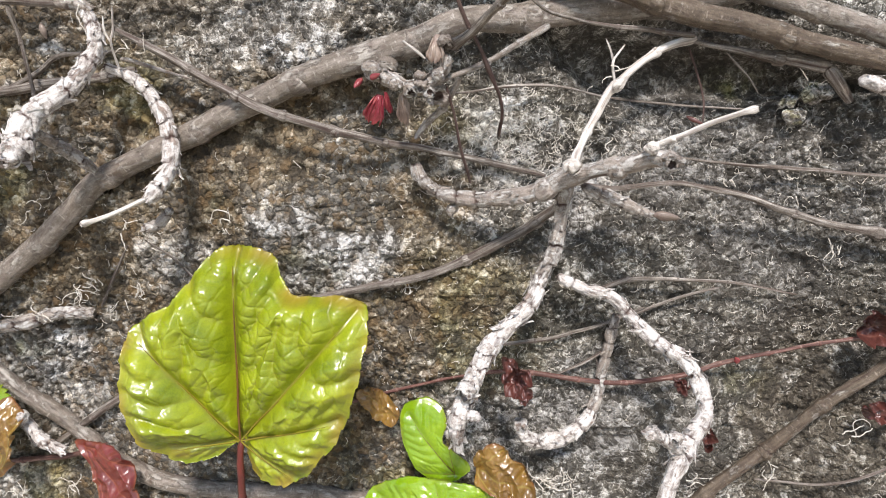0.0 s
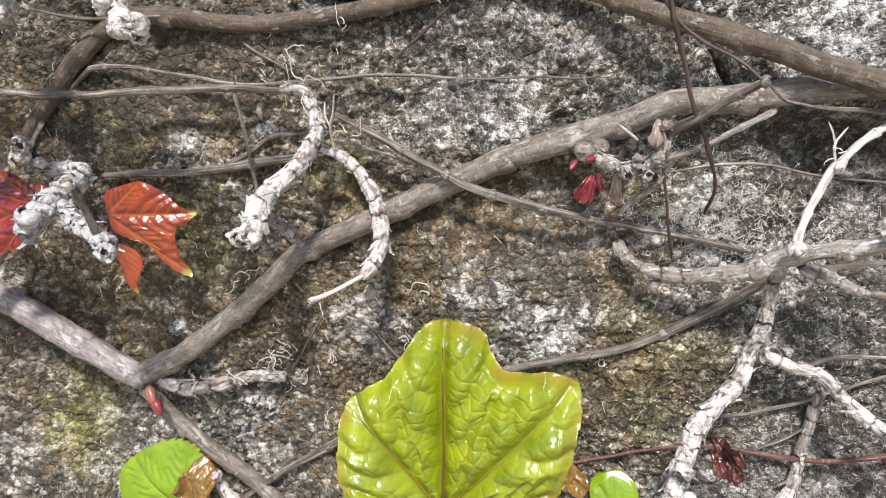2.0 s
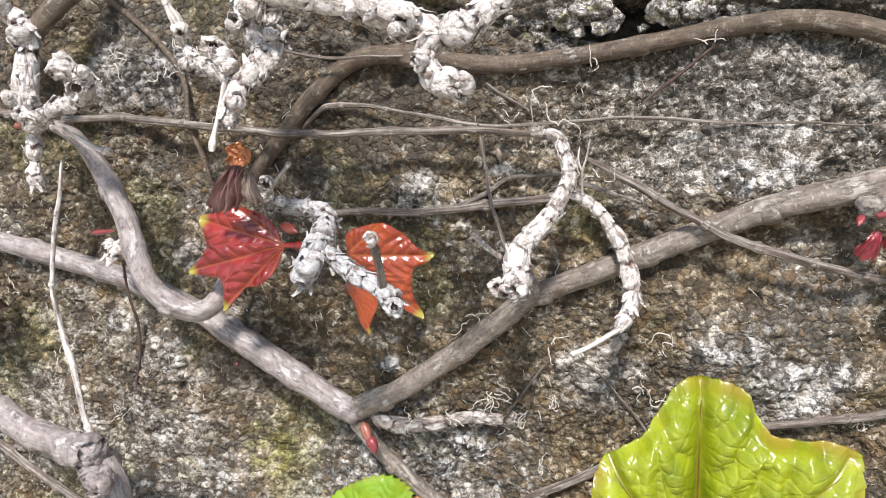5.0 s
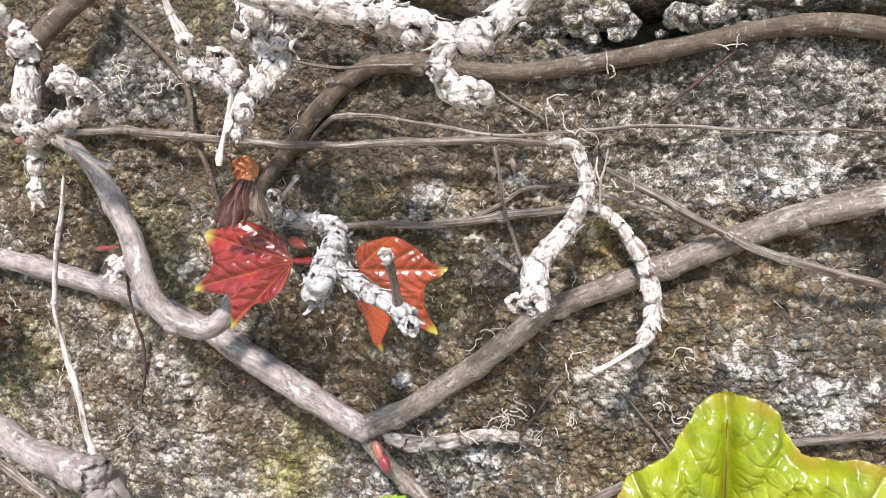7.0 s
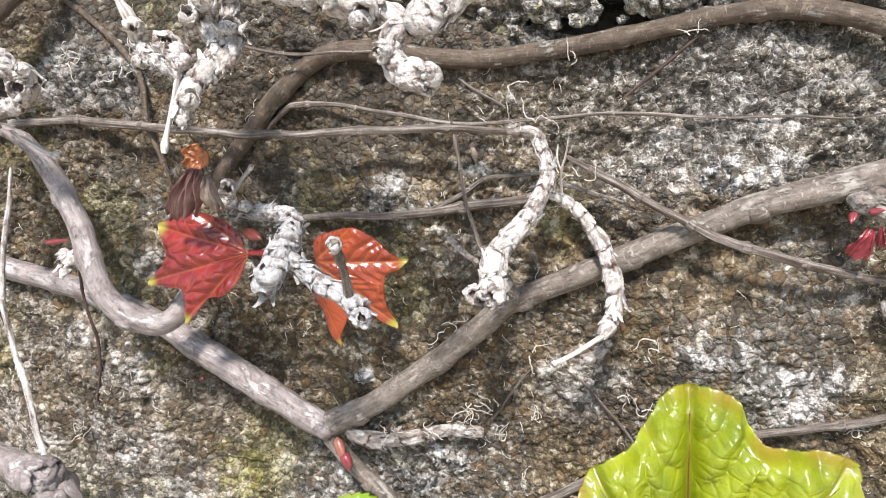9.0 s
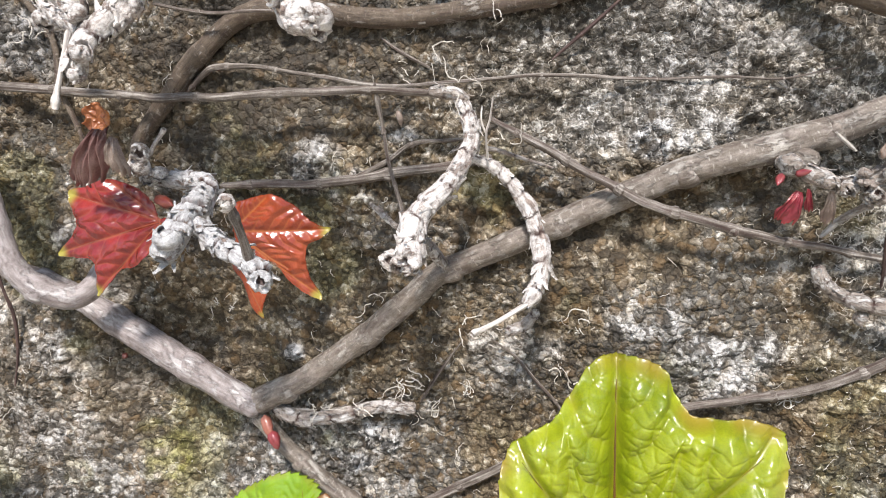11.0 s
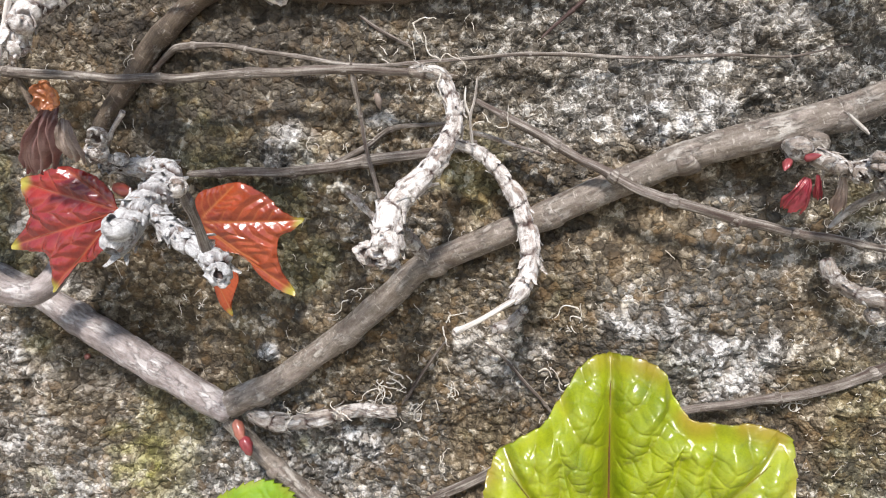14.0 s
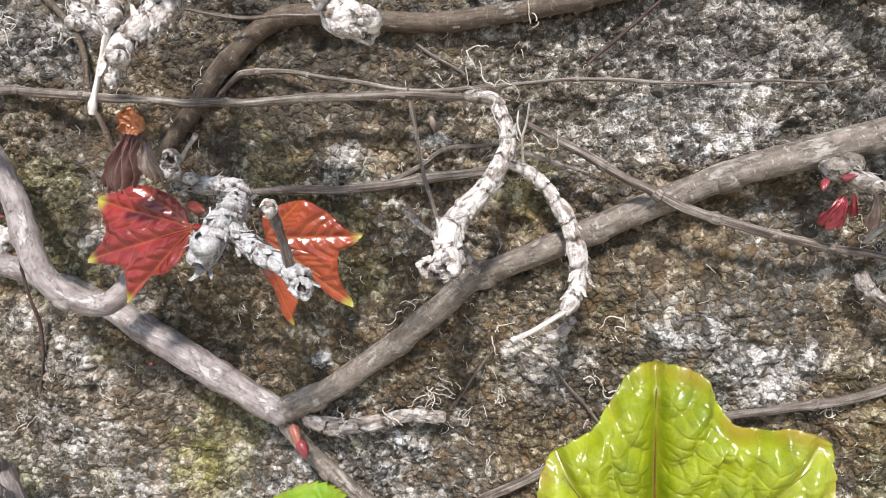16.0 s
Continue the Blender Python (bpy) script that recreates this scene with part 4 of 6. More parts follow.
stem("creeper_spur", "sheath", PALE, "side spur with a ring-shaped bud scar", "spur", ((-334, 27.4, 30, 3.37), (-307.1, 32.4, 45, 3.28), (-288.6, 35.3, 55, 3.07), (-280, 40.7, 62, 2.94), (-279.5, 44, 64, 2.56)))
stem("side_shoot", "knotty", PALE, "short chain of papery bud scales hanging down", "shoot", ((-335.5, 24.2, 28, 1.92), (-336.2, 16.5, 30, 4.05), (-336.3, 10.9, 30, 2.14), (-336.5, 6.6, 30, 3.86), (-336, -0.1, 28, 2.39)))
stem("leaf_stalk", "fibre", WHITE, "short bleached leaf stalk beside a hooked stem", "stalk", ((-320.9, 25.2, 30, 1.15), (-310.1, 20.8, 33, 1.13), (-301.5, 17.7, 35, 1.21), (-294.6, 16.7, 37, 1.69)))
stem("creeper_twig", "fibre", PALE, "long thin pale dry twig hanging free of the wall", "twig", ((-329.8, 11.9, 23, 0.97), (-329, -4.7, 28, 1.18), (-331.1, -19.5, 31, 1.29), (-332.4, -34.8, 32, 1.3), (-330.2, -52.5, 33, 1.42), (-323.4, -69.3, 36, 1.52), (-316.3, -90, 40, 1.62), (-307, -105.9, 43, 1.61), (-298.6, -122.4, 45, 1.6)))
stem("tendril", "fibre", DARK, "thin dark dry tendril hanging from a bud", "tendril", ((-313.6, -29.3, 14, 0.9), (-313.7, -46.3, 12, 0.81), (-312.6, -59, 10, 0.93), (-313.8, -72.9, 6, 0.84), (-319.2, -89.2, 2, 0.62)))
stem("vine_stem", "smooth", ASH, "thick pale grey creeper stem with a swollen knot", "stem", ((-428, -90.4, 14, 7.54), (-395.5, -96.4, 18, 7.28), (-368.5, -106.2, 22, 7.07), (-342.8, -107.8, 28, 7.02), (-320.7, -107.4, 36, 8.03), (-305.6, -111, 44, 8.56), (-300.9, -126.9, 46, 8.57)))
stem("creeper_twig", "fibre", DRY, "dark dry twig low on the wall", "twig", ((-428.2, -117.7, 4, 2.45), (-410.2, -124.9, 3, 2.43), (-380.8, -140.8, 2, 2.41), (-357.1, -153.5, 2, 2.38)))
stem("creeper_twig", "fibre", BROWN, "curved dark grey twig flat on the stone", "twig", ((-319.1, 75.2, 2, 1.24), (-306.1, 66.3, 2, 1.5), (-293.4, 54.4, 2, 1.6), (-286, 42.6, 3, 1.6), (-284.5, 27, 4, 1.4), (-280.2, 17.6, 5, 1.4), (-276.2, 9.2, 6, 1.2), (-274.5, -2.1, 4, 0.8)))
stem("creeper_spur", "fibre", PALE2, "fibrous pale branch lying over the granite", "branch", ((-6.4, -39.9, 12, 3.05), (8.5, -37.5, 17, 3.39), (20.6, -31.3, 21, 3.91), (30.2, -27.7, 27, 3.18), (39.1, -25.1, 33, 3.26), (44.6, -22.9, 37, 3.37), (49.6, -23.9, 42, 3.47)))
stem("creeper_spur", "knotty", PALE2, "flaking whitish end of a fibrous branch", "spur", ((-28.9, -29.2, 6, 2.23), (-26.1, -35, 6, 2.69), (-18.1, -39.4, 8, 2.89), (-6.4, -39.9, 12, 3.05), (8.5, -37.5, 17, 3.39)))
stem("leaf_stalk", "fibre", WHITE, "bright bleached curved stalk rising to the thick stem", "stalk", ((22.5, -26.2, 26, 2.09), (25.1, -20.4, 23, 1.57), (27.8, -15.4, 20, 1.58), (32.9, -5.2, 17, 1.67), (36, -2.6, 16, 2.03), (39.1, 0.8, 14, 1.59), (44.6, 5.1, 11, 1.6), (51.9, 8.8, 8, 1.61), (61.6, 11.3, 5, 1.71)))
stem("leaf_stalk", "fibre", WHITE, "straight bleached leaf stalk with a flared tip", "stalk", ((41.1, -20.4, 38, 1.78), (44.7, -18.7, 39, 1.28), (51, -15.8, 41, 1.11), (58.1, -12.4, 42, 1.09), (64.7, -9.7, 44, 1.07), (69.1, -8.3, 45, 1.67)))
stem("leaf_stalk", "fibre", PALE2, "straight pale dry stalk beside dark bud scales", "stalk", ((-23.6, -3, 18, 0.91), (-15.5, -0, 19, 1.13), (-4.9, 4.2, 21, 1.33), (5.2, 9.9, 23, 1.22), (14.2, 14.7, 25, 1.42)))
stem("creeper_twig", "fibre", DRY, "hair-thin creeper twig running over the stone", "twig", ((-24.5, -5.8, 10, 0.56), (-12.5, -5.5, 8, 0.56), (6, -3.1, 4, 0.84), (21, -4, 3, 0.66), (36.1, -7.3, 2, 0.66), (58.6, -9.5, 1, 0.66), (84.2, -10.9, 1, 0.47)))
stem("creeper_twig", "fibre", DRY, "thin creeper twig lying over lichen-grey granite", "twig", ((59.7, -26.4, 6, 0.66), (77.4, -28.2, 5, 0.75), (92.5, -29.7, 4, 1.03), (108.7, -30.4, 4, 0.84), (126.4, -31.9, 4, 0.83), (146.4, -33.5, 4, 0.83)))
stem("creeper_twig", "fibre", DRY, "arched dry grey twig widening towards its base", "twig", ((26.4, -34.4, 18, 1.85), (37.8, -35.8, 14, 1.25), (58.2, -34.1, 11, 1.18), (78.6, -37.7, 10, 1.42), (97, -44.4, 6, 1.6), (112.5, -48.6, 5, 1.77), (128.8, -51.2, 5, 2.16), (149.2, -53.7, 5, 2.15)))
# The duller bark also puts shade into this upper part's colour.
stem("creeper_spur", "knotty", PALE2, "shaggy grey-brown upper part of a drooping spur, dulled for shade", "spur", ((21.8, -32.8, 17, 2.6), (21, -42, 14, 2.9), (20.4, -50, 13, 2.9), (19, -58, 13, 2.9), (16, -64.1, 14, 2.9), (12.4, -71.2, 16.5, 2.9)))
stem("creeper_spur", "scaly", PALE, "drooping grey-white spur with flaking bark scales", "spur", ((15.5, -65.1, 14.4, 2.7), (11.4, -73.2, 17, 3.1), (4.9, -81.1, 21, 3.23), (-1.6, -86.8, 25, 3.6), (-6, -94.9, 30, 3.64), (-9.5, -100.7, 35, 3.59), (-12.3, -108.4, 39, 3.56), (-11.7, -120.7, 36, 2.07)))
stem("side_shoot", "knotty", PALE2, "pale ragged shoot of bud scales under the branch", "shoot", ((26.8, -34.6, 19, 2.0), (34, -38, 16, 2.8), (42.1, -40.9, 14, 2.3), (51.1, -44.5, 12, 1.6)))
stem("side_shoot", "knotty", PALE2, "brown stub of a shoot behind the scaly spur", "shoot", ((-149.4, -17, 30, 1.9), (-147.2, -22, 20, 2.6), (-144.4, -30, 10, 2.3), (-143.4, -33, 7, 1.6)))
stem("side_shoot", "knotty", PALE2, "thin curled dry shoot with a ring-shaped end", "shoot", ((-154.6, -20.6, 15, 1.3), (-159.9, -18.2, 11, 1.1), (-164.2, -15.6, 8, 1.5), (-168.3, -12.4, 8, 0.9)))
stem("side_shoot", "knotty", PALE, "short stub with a papery bud scar beside the hooked stem", "shoot", ((-298.9, -16.6, 25, 1.8), (-303.7, -19.9, 25, 3.0), (-306.1, -23.0, 27, 4.0), (-307.1, -25.8, 28, 3.0)))
stem("tendril", "fibre", WHITE, "thin forked white tendril above the scaly spur", "tendril", ((-128.2, 2.4, 11, 0.62), (-128.1, 10.3, 14, 0.6), (-126.9, 14.8, 14, 0.55), (-125.9, 21.4, 15, 0.4)))
stem("tendril", "fibre", WHITE, "short curled white tendril beside a forked one", "tendril", ((-128.1, 9.8, 13.6, 0.5), (-129.8, 14.3, 15, 0.5), (-129.5, 18.9, 15.5, 0.4)))
stem("creeper_twig", "fibre", PALE2, "short pale twig pressed against the stone", "twig", ((-129.7, 5.6, 7, 1.2), (-125.7, 4.9, 6, 1.1), (-116.9, 1.7, 2, 1.0), (-108.2, -1.2, 0, 0.7)))
stem("side_shoot", "knotty", PALE2, "shaggy knot where a long twig meets the scaly spur", "shoot", ((-146.5, 23.2, 13, 1.9), (-141.6, 23.2, 14, 2.5), (-137.4, 22.6, 14, 2.7), (-134.2, 20.5, 14, 2.2)))
stem("creeper_spur", "scaly", PALE, "long arched grey-white spur with rough bark", "spur", ((20.1, -66.8, 11, 1.65), (28.8, -70.4, 12, 2.14), (39.5, -74.1, 12, 2.47), (48.1, -83, 15, 2.7), (56.7, -87.9, 20, 2.81), (62.5, -92, 24, 2.92), (66.6, -99, 28, 2.97), (67.1, -104.5, 33, 3.16), (61, -107.7, 42, 3.42), (55.3, -110.8, 52, 3.28), (50.4, -112.5, 60, 2.62), (47.7, -121, 64, 2.05)))
stem("side_shoot", "scaly", PALE, "stubby white side spur", "shoot", ((55.1, -108, 52, 2.01), (49.2, -102, 58, 2.1), (42.4, -94.6, 64, 1.87)))
stem("creeper_spur", "knotty", PALE2, "dull grey upper part of a weathered spur", "spur", ((42.2, -82, 4, 2.0), (41.1, -94.2, 3, 2.4), (38.8, -105.8, 2, 2.4), (37.1, -114.5, 3, 2.5), (34.8, -120.4, 5, 2.6)))
stem("creeper_spur", "scaly", PALE, "weathered white spur curling upward at its tip", "spur", ((35.6, -118.8, 4.6, 2.5), (33.1, -123.2, 6.4, 3.0), (25.7, -128.4, 10, 3.1), (18.4, -128.9, 13, 2.9), (12.1, -125.6, 16, 2.58), (8.2, -118.1, 18, 2.04)))
stem("creeper_twig", "fibre", DRY, "long dry creeper twig passing behind the green leaf", "twig", ((-183.3, -149.4, -4, 1.42), (-157.6, -130.8, -4, 1.84), (-130, -112.8, -5, 2.03), (-97.9, -92.4, 2, 1.93), (-66, -79.3, 5, 1.66), (-48.9, -74.7, 6, 1.63), (-36.5, -71.8, 6, 1.82), (-24.5, -68.9, 4, 1.83), (-12.5, -64.2, 1, 2.04), (3.6, -55.8, 0, 2.22), (15.1, -47.8, 3, 2.17), (22.2, -41.8, 8, 1.91)))
stem("runner", "fibre", RED, "reddish-brown young creeper runner", "runner", ((-59.9, -123.2, 2, 0.87), (-40, -116.2, 2, 0.97), (-16.3, -109.7, 2, 0.85), (0.5, -106.3, 3, 1.05), (17.2, -106.9, 3, 1.25), (41.9, -109.1, 3, 1.24), (65.9, -105.5, 3, 1.33), (85.2, -98.8, 3, 1.11), (109.7, -92.4, 3, 1), (135.2, -87.3, 3, 1.18), (155.4, -83.1, 3, 1.17)))
stem("creeper_twig", "fibre", BROWN, "stout slanting dry twig low on the wall", "twig", ((68, -162.5, 5, 3.01), (85.6, -146.5, 4, 2.75), (98.9, -134.7, 3, 2.82), (113.1, -119.2, 3, 2.66), (125.3, -108.7, 3, 2.72), (137.1, -99.5, 3, 2.69), (155.7, -85.2, 3, 2.63)))
stem("tendril", "fibre", DARK, "long dark red-brown tendril hanging in front of the stem", "tendril", ((-21.2, 45.5, 44, 1.14), (-16.5, 32.8, 38, 1.11), (-12.5, 20.6, 33, 0.99), (-7.3, 9.1, 27, 0.77), (-3.9, 2.2, 23, 1.22), (-0.9, -5.2, 18, 0.81), (0.3, -13.1, 12, 0.84), (-0.4, -19.5, 6, 0.96)))
stem("creeper_spur", "knotty", PALE2, "gnarled bud spur with dark flaky scales", "spur", ((-44.5, 3, 12, 2.75), (-35.4, -0.9, 17, 3.05), (-29, -3.5, 18, 2.68), (-23.4, -2.6, 20, 3.01), (-18.4, 1.6, 22, 2.61), (-17, 6.6, 23, 2.07)))
stem("creeper_twig", "fibre", DRY, "short brown twig with a bleached bud at its end", "twig", ((-15.9, 8.7, 20, 2.13), (-9.2, 12.5, 28, 1.7), (-3.3, 17.2, 37, 1.45), (3.2, 22.3, 49, 1.5)))
stem("creeper_twig", "fibre", DARK, "thin dark twig leading up from a bleached bud", "twig", ((2.9, 22.8, 48, 0.68), (-1.9, 27.5, 45, 0.69), (-9.2, 32.3, 42, 0.78), (-16.9, 38.6, 40, 0.7), (-23.3, 47.7, 40, 0.7)))
stem("tendril", "fibre", DRY, "thin dry twig sagging below the thick stem", "tendril", ((5.6, 21.4, 46, 0.68), (14.5, 16.8, 34, 0.73), (27.6, 15.5, 20, 0.94), (48.2, 13.7, 8, 1.26), (60.9, 12.2, 6, 1.44)))
stem("creeper_twig", "fibre", PALE2, "thin brown twig rising from a bud scale", "twig", ((-28.9, -20.7, 6, 1.15), (-23.8, -14.1, 8, 1.51), (-17.8, -9, 12, 1.38), (-13, -0.9, 16, 1.25)))
stem("tendril", "fibre", DARK, "short thin tendril crossing a slanting twig", "tendril", ((-17.2, -3, 20, 0.71), (-14.8, -14.2, 15, 0.73), (-12.3, -26.6, 10, 0.85), (-10.2, -36, 4, 0.68)))
stem("creeper_twig", "fibre", DRY, "thin brown twig creeping sideways over the stone", "twig", ((20, -66.5, 12, 1.35), (25.4, -70.7, 8, 1.38), (33.4, -73, 7, 1.19), (45.1, -69.2, 5, 1.19), (62.7, -68.9, 4, 0.89), (82.3, -70.1, 3, 0.79), (104, -74, 2, 0.59)))
stem("creeper_twig", "fibre", DRY, "thin dark twig flat on the stone", "twig", ((49.3, -82.3, 3, 0.81), (63.8, -76.3, 2, 0.8), (78, -71.8, 2, 0.69)))
stem("creeper_twig", "fibre", DRY, "thin dry twig behind a drooping spur", "twig", ((-1.7, -96.5, 2, 0.94), (16.8, -93.2, 2, 1.03), (34.8, -88.3, 2, 1.02), (52.1, -79.9, 3, 0.8)))
stem("creeper_twig", "fibre", DRY, "short thin dry twig", "twig", ((22.4, -107.3, 2, 0.63), (31.5, -102.7, 2, 0.83), (39.4, -97.3, 2, 0.82)))
stem("side_shoot", "scaly", PALE, "small knobby white shoot lying across a brown stem", "shoot", ((-191.7, -127.6, 6, 2.02), (-185.5, -133.2, 7, 2.46), (-178.8, -140.3, 8, 2.69), (-169.9, -144.1, 8, 2.24)))
stem("creeper_twig", "fibre", DRY, "thin grey twig near the foot of the view", "twig", ((96.7, -145.5, 4, 0.84), (120, -146.3, 4, 0.84), (136.1, -143.3, 3, 0.94), (156, -131.9, 3, 0.92)))
stem("creeper_twig", "fibre", DRY, "thin slanting dry twig below a bleached stalk", "twig", ((-127.2, -57.7, 8, 0.49), (-116.7, -68.2, 3, 0.8), (-101.3, -87.3, 0, 0.8)))
stem("creeper_twig", "fibre", DRY, "short thin dry twig against brown-stained stone", "twig", ((-138.2, -61.4, -1, 0.62), (-145.4, -72.3, -3, 0.84), (-154.9, -87.9, -5, 0.76)))
stem("creeper_twig", "fibre", DARK, "dark decayed twig embedded in the wall", "twig", ((-109.5, 32.9, -3, 0.65), (-99.4, 41.2, -2, 0.89), (-91.7, 48.1, -1, 0.75), (-84.2, 54.5, 0, 0.61)))
stem("creeper_twig", "fibre", DRY, "broken bark twig on the stone", "twig", ((-164.4, 40.6, 1, 0.72), (-158, 36.4, 1, 0.93), (-148.8, 31.2, 0, 0.72)))
stem("runner", "fibre", RED, "reddish runner at the lower edge", "runner", ((-237.6, -158.9, -2, 1.44), (-206.8, -157.1, -2, 1.42), (-191.5, -155, -2, 1.53), (-173.8, -152.3, -2, 1.41), (-159, -146.9, -3, 1.05)))
stem("side_shoot", "fibre", DRY, "short blunt grey side branch below the thick stem", "shoot", ((100.9, 2.5, 10, 2.63), (105.4, -2.6, 9, 2.48), (110, -8.2, 8, 1.79)))
stem("vine_stem", "smooth", BARK, "creeper stem with pale flaking bark above a darker one", "stem", ((74.4, 26.3, 4, 3.19), (79.6, 24.8, 8, 3.66), (86.8, 22, 12, 3.76), (100.5, 17.4, 12, 3.76), (115.6, 12.4, 12, 3.76), (141.5, 4.9, 12, 3.76)))
stem("creeper_twig", "fibre", DRY, "dead brown twig pressed beneath the thick stem", "twig", ((58.6, 11.3, 5, 1.08), (73.4, 8.5, 6, 1.43), (86.9, 5.3, 8, 2.31), (102.1, 2.9, 9, 2.47)))
stem("side_shoot", "knotty", PALE, "blunt white stub below the thick stem", "shoot", ((109.2, -0.9, 13, 1.91), (112.5, -2.2, 15, 2.58), (120.2, -4.5, 15, 2.58)))
stem("tendril", "fibre", DARK, "thin dark tendril hanging over the recess", "tendril", ((58.9, 8.6, 8, 0.54), (62.8, 0.8, 4, 0.55), (66.2, -8.1, 3, 0.46), (66.5, -15.5, 3, 0.37)))
stem("tendril", "fibre", DRY, "forked dry tendril below the thick stem", "tendril", ((70.3, 7.4, 8, 0.45), (75.8, 2.6, 6, 0.63), (79.6, -0.9, 5, 0.54), (83.1, -5.4, 4, 0.37)))
stem("leaf_stalk", "fibre", WHITE, "short white needle-like stalk over the thick stem", "stalk", ((-24.5, 5.4, 14, 0.7), (-28, 8.4, 15, 0.75), (-30.9, 11, 17, 0.55)))
stem("tendril", "fibre", WHITE, "small forked white tendril on a bleached stalk", "tendril", ((35.1, -1.7, 16, 0.8), (34.1, 4.2, 17, 0.6), (35.6, 7.2, 17, 0.55), (37.3, 9.5, 17, 0.4)))
stem("tendril", "fibre", WHITE, "short curl of a forked white tendril", "tendril", ((34.2, 4, 17, 0.55), (33, 8.4, 17, 0.5), (31.8, 11.2, 17, 0.4)))


# ---- leaves ----
def segment_distance(x, y, a, b):
    ax, ay = a
    dx, dy = b[0] - ax, b[1] - ay
    t = np.clip(((x - ax) * dx + (y - ay) * dy) / (dx * dx + dy * dy), 0, 1)
    return np.hypot(x - ax - t * dx, y - ay - t * dy)


leaf_count = 0


def leaf(name, mat, label, centre, slope, joint, outline, tips, cup, quilt, crumple=0.0, fold=(0.0, 0.0, 0.0, 0.0), teeth=0.014):
    """A leaf facing out from the wall: its centre, the slope of its plane, its outline, the foot of its blade and the tips of its veins, in millimetres; fold: how its two halves rise from the midrib."""
    global leaf_count
    leaf_count += 1
    edge = np.array(outline, dtype=float)
    ring = np.vstack([edge[-1:], edge, edge[:2]])
    fine = []
    size = np.abs(edge).max()
    per = max(5, int((60 + 11 * size) / len(edge)))
    for i in range(1, len(ring) - 2):
        a, b, c, d = ring[i - 1:i + 3]
        t = np.linspace(0, 1, per, endpoint=False)[:, None]
        fine.append(0.5 * (2 * b + (c - a) * t + (2 * a - 5 * b + 4 * c - d) * t ** 2 + (3 * b - a - 3 * c + d) * t ** 3))
    rim = np.vstack(fine)
    m = len(rim)
    walk_round = np.arange(m)
    tooth = ((walk_round * 0.11) % 1.0) * teeth + 0.006 * np.sin(walk_round * 0.3 + leaf_count)
    levels = max(24, int(size * 2.9))
    f = np.linspace(0, 1, levels) ** 0.8
    worn = f[:, None] * (1 + tooth[None, :] * f[:, None] ** 14)
    x = (worn * rim[None, :, 0]).ravel()
    y = (worn * rim[None, :, 1]).ravel()
    fr = np.repeat(f, m)
    j = np.array(joint)
    side_v = np.full(x.shape, 99.0)
    apart = [segment_distance(x, y, j, np.array(tip)) for tip in tips]
    main = np.min(apart, axis=0)
    for tip, here in zip(tips, apart):
        t = np.array(tip)
        own = 1.2 * (here - main)
        along = t - j
        run = np.linalg.norm(along)
        along /= run
        across = np.array((-along[1], along[0]))
        for n_rib, k in enumerate(np.arange(0.18, 0.9, 0.215 if size > 30 else 0.16)):
            for sign in (-1, 1):
                foot = j + along * run * (k + 0.035 * sign + 0.012 * math.sin(5.1 * n_rib + leaf_count))
                bend = foot + (along * 0.55 + across * sign * 0.83) * run * 0.17 * (1.15 - 0.5 * k)
                end = bend + (along * 0.85 + across * sign * 0.52) * run * 0.22 * (1.15 - 0.5 * k)
                side_v = np.minimum(side_v, np.minimum(segment_distance(x, y, foot, bend), segment_distance(x, y, bend, end)) + own)
    unit = size / 38.0

    def base(px, py):
        """The broad form of the blade."""
        part = np.clip((py - joint[1]) / (tips[0][1] - joint[1] + 1e-9), -0.5, 1.2)
        d = px - joint[0] - (tips[0][0] - joint[0]) * part
        rise = np.where(d < 0, fold[0] * -d + fold[1] * d * d, fold[2] * d + fold[3] * d * d) * smooth(0.0, 2.0, np.abs(d))
        far = np.minimum(1.0, np.hypot(px, py) / size)
        q = np.stack([px / 14, py / 14, np.full_like(px, leaf_count * 3.3)], axis=1)
        return slope[0] * px + slope[1] * py + cup * size * 0.16 * (0.4 - far ** 2) + (0.02 if size > 30 else 0.05) * size * vnoise(q) + rise

    pillow = 1 - np.exp(-(main / (3.2 * unit)) ** 1.4)
    pillow2 = 1 - np.exp(-(side_v / (3.0 * unit)) ** 1.25)
    bent = np.stack([x / 6, y / 6, np.full_like(x, leaf_count * 1.0)], axis=1)
    wx, wy = x + 0.8 * vnoise(bent, 3), y + 0.8 * vnoise(bent, 4)
    pucker = 0.0
    for span, share in ((4.3, 0.8), (2.2, 0.2)):
        span *= unit ** 0.5
        d1, d2, high = cells(wx / span + leaf_count * 5, wy / (span * 0.86), leaf_count + int(span * 9))
        pucker = pucker + share * ((np.clip(1 - d1 ** 2, 0, 1) + 0.35 * smooth(0.0, 0.3, d2 - d1)) * (0.9 + 0.2 * high) if size > 30 else (1 - np.exp(-((d2 - d1) / 0.33) ** 1.3)) * (0.7 + 0.45 * high))
    fade = smooth(1.0, 0.86, fr)
    p = np.stack([x / 14, y / 14, np.full_like(x, leaf_count * 3.3)], axis=1)
    z = base(x, y)
    z += unit * quilt * (0.85 * pillow + (1.5 if size > 30 else 1.15) * pillow2 * pillow + (0.27 * (1 - np.exp(-(main / (1.5 * unit)) ** 2)) if size > 30 else 0.17 * (0.4 + 0.6 * pillow)) * pucker) * (0.55 + 0.45 * fade)
    z += 0.018 * size * smooth(0.5, 1, fr) * np.sin(np.tile(walk_round, levels) * 2 * np.pi / m * 7 + leaf_count)
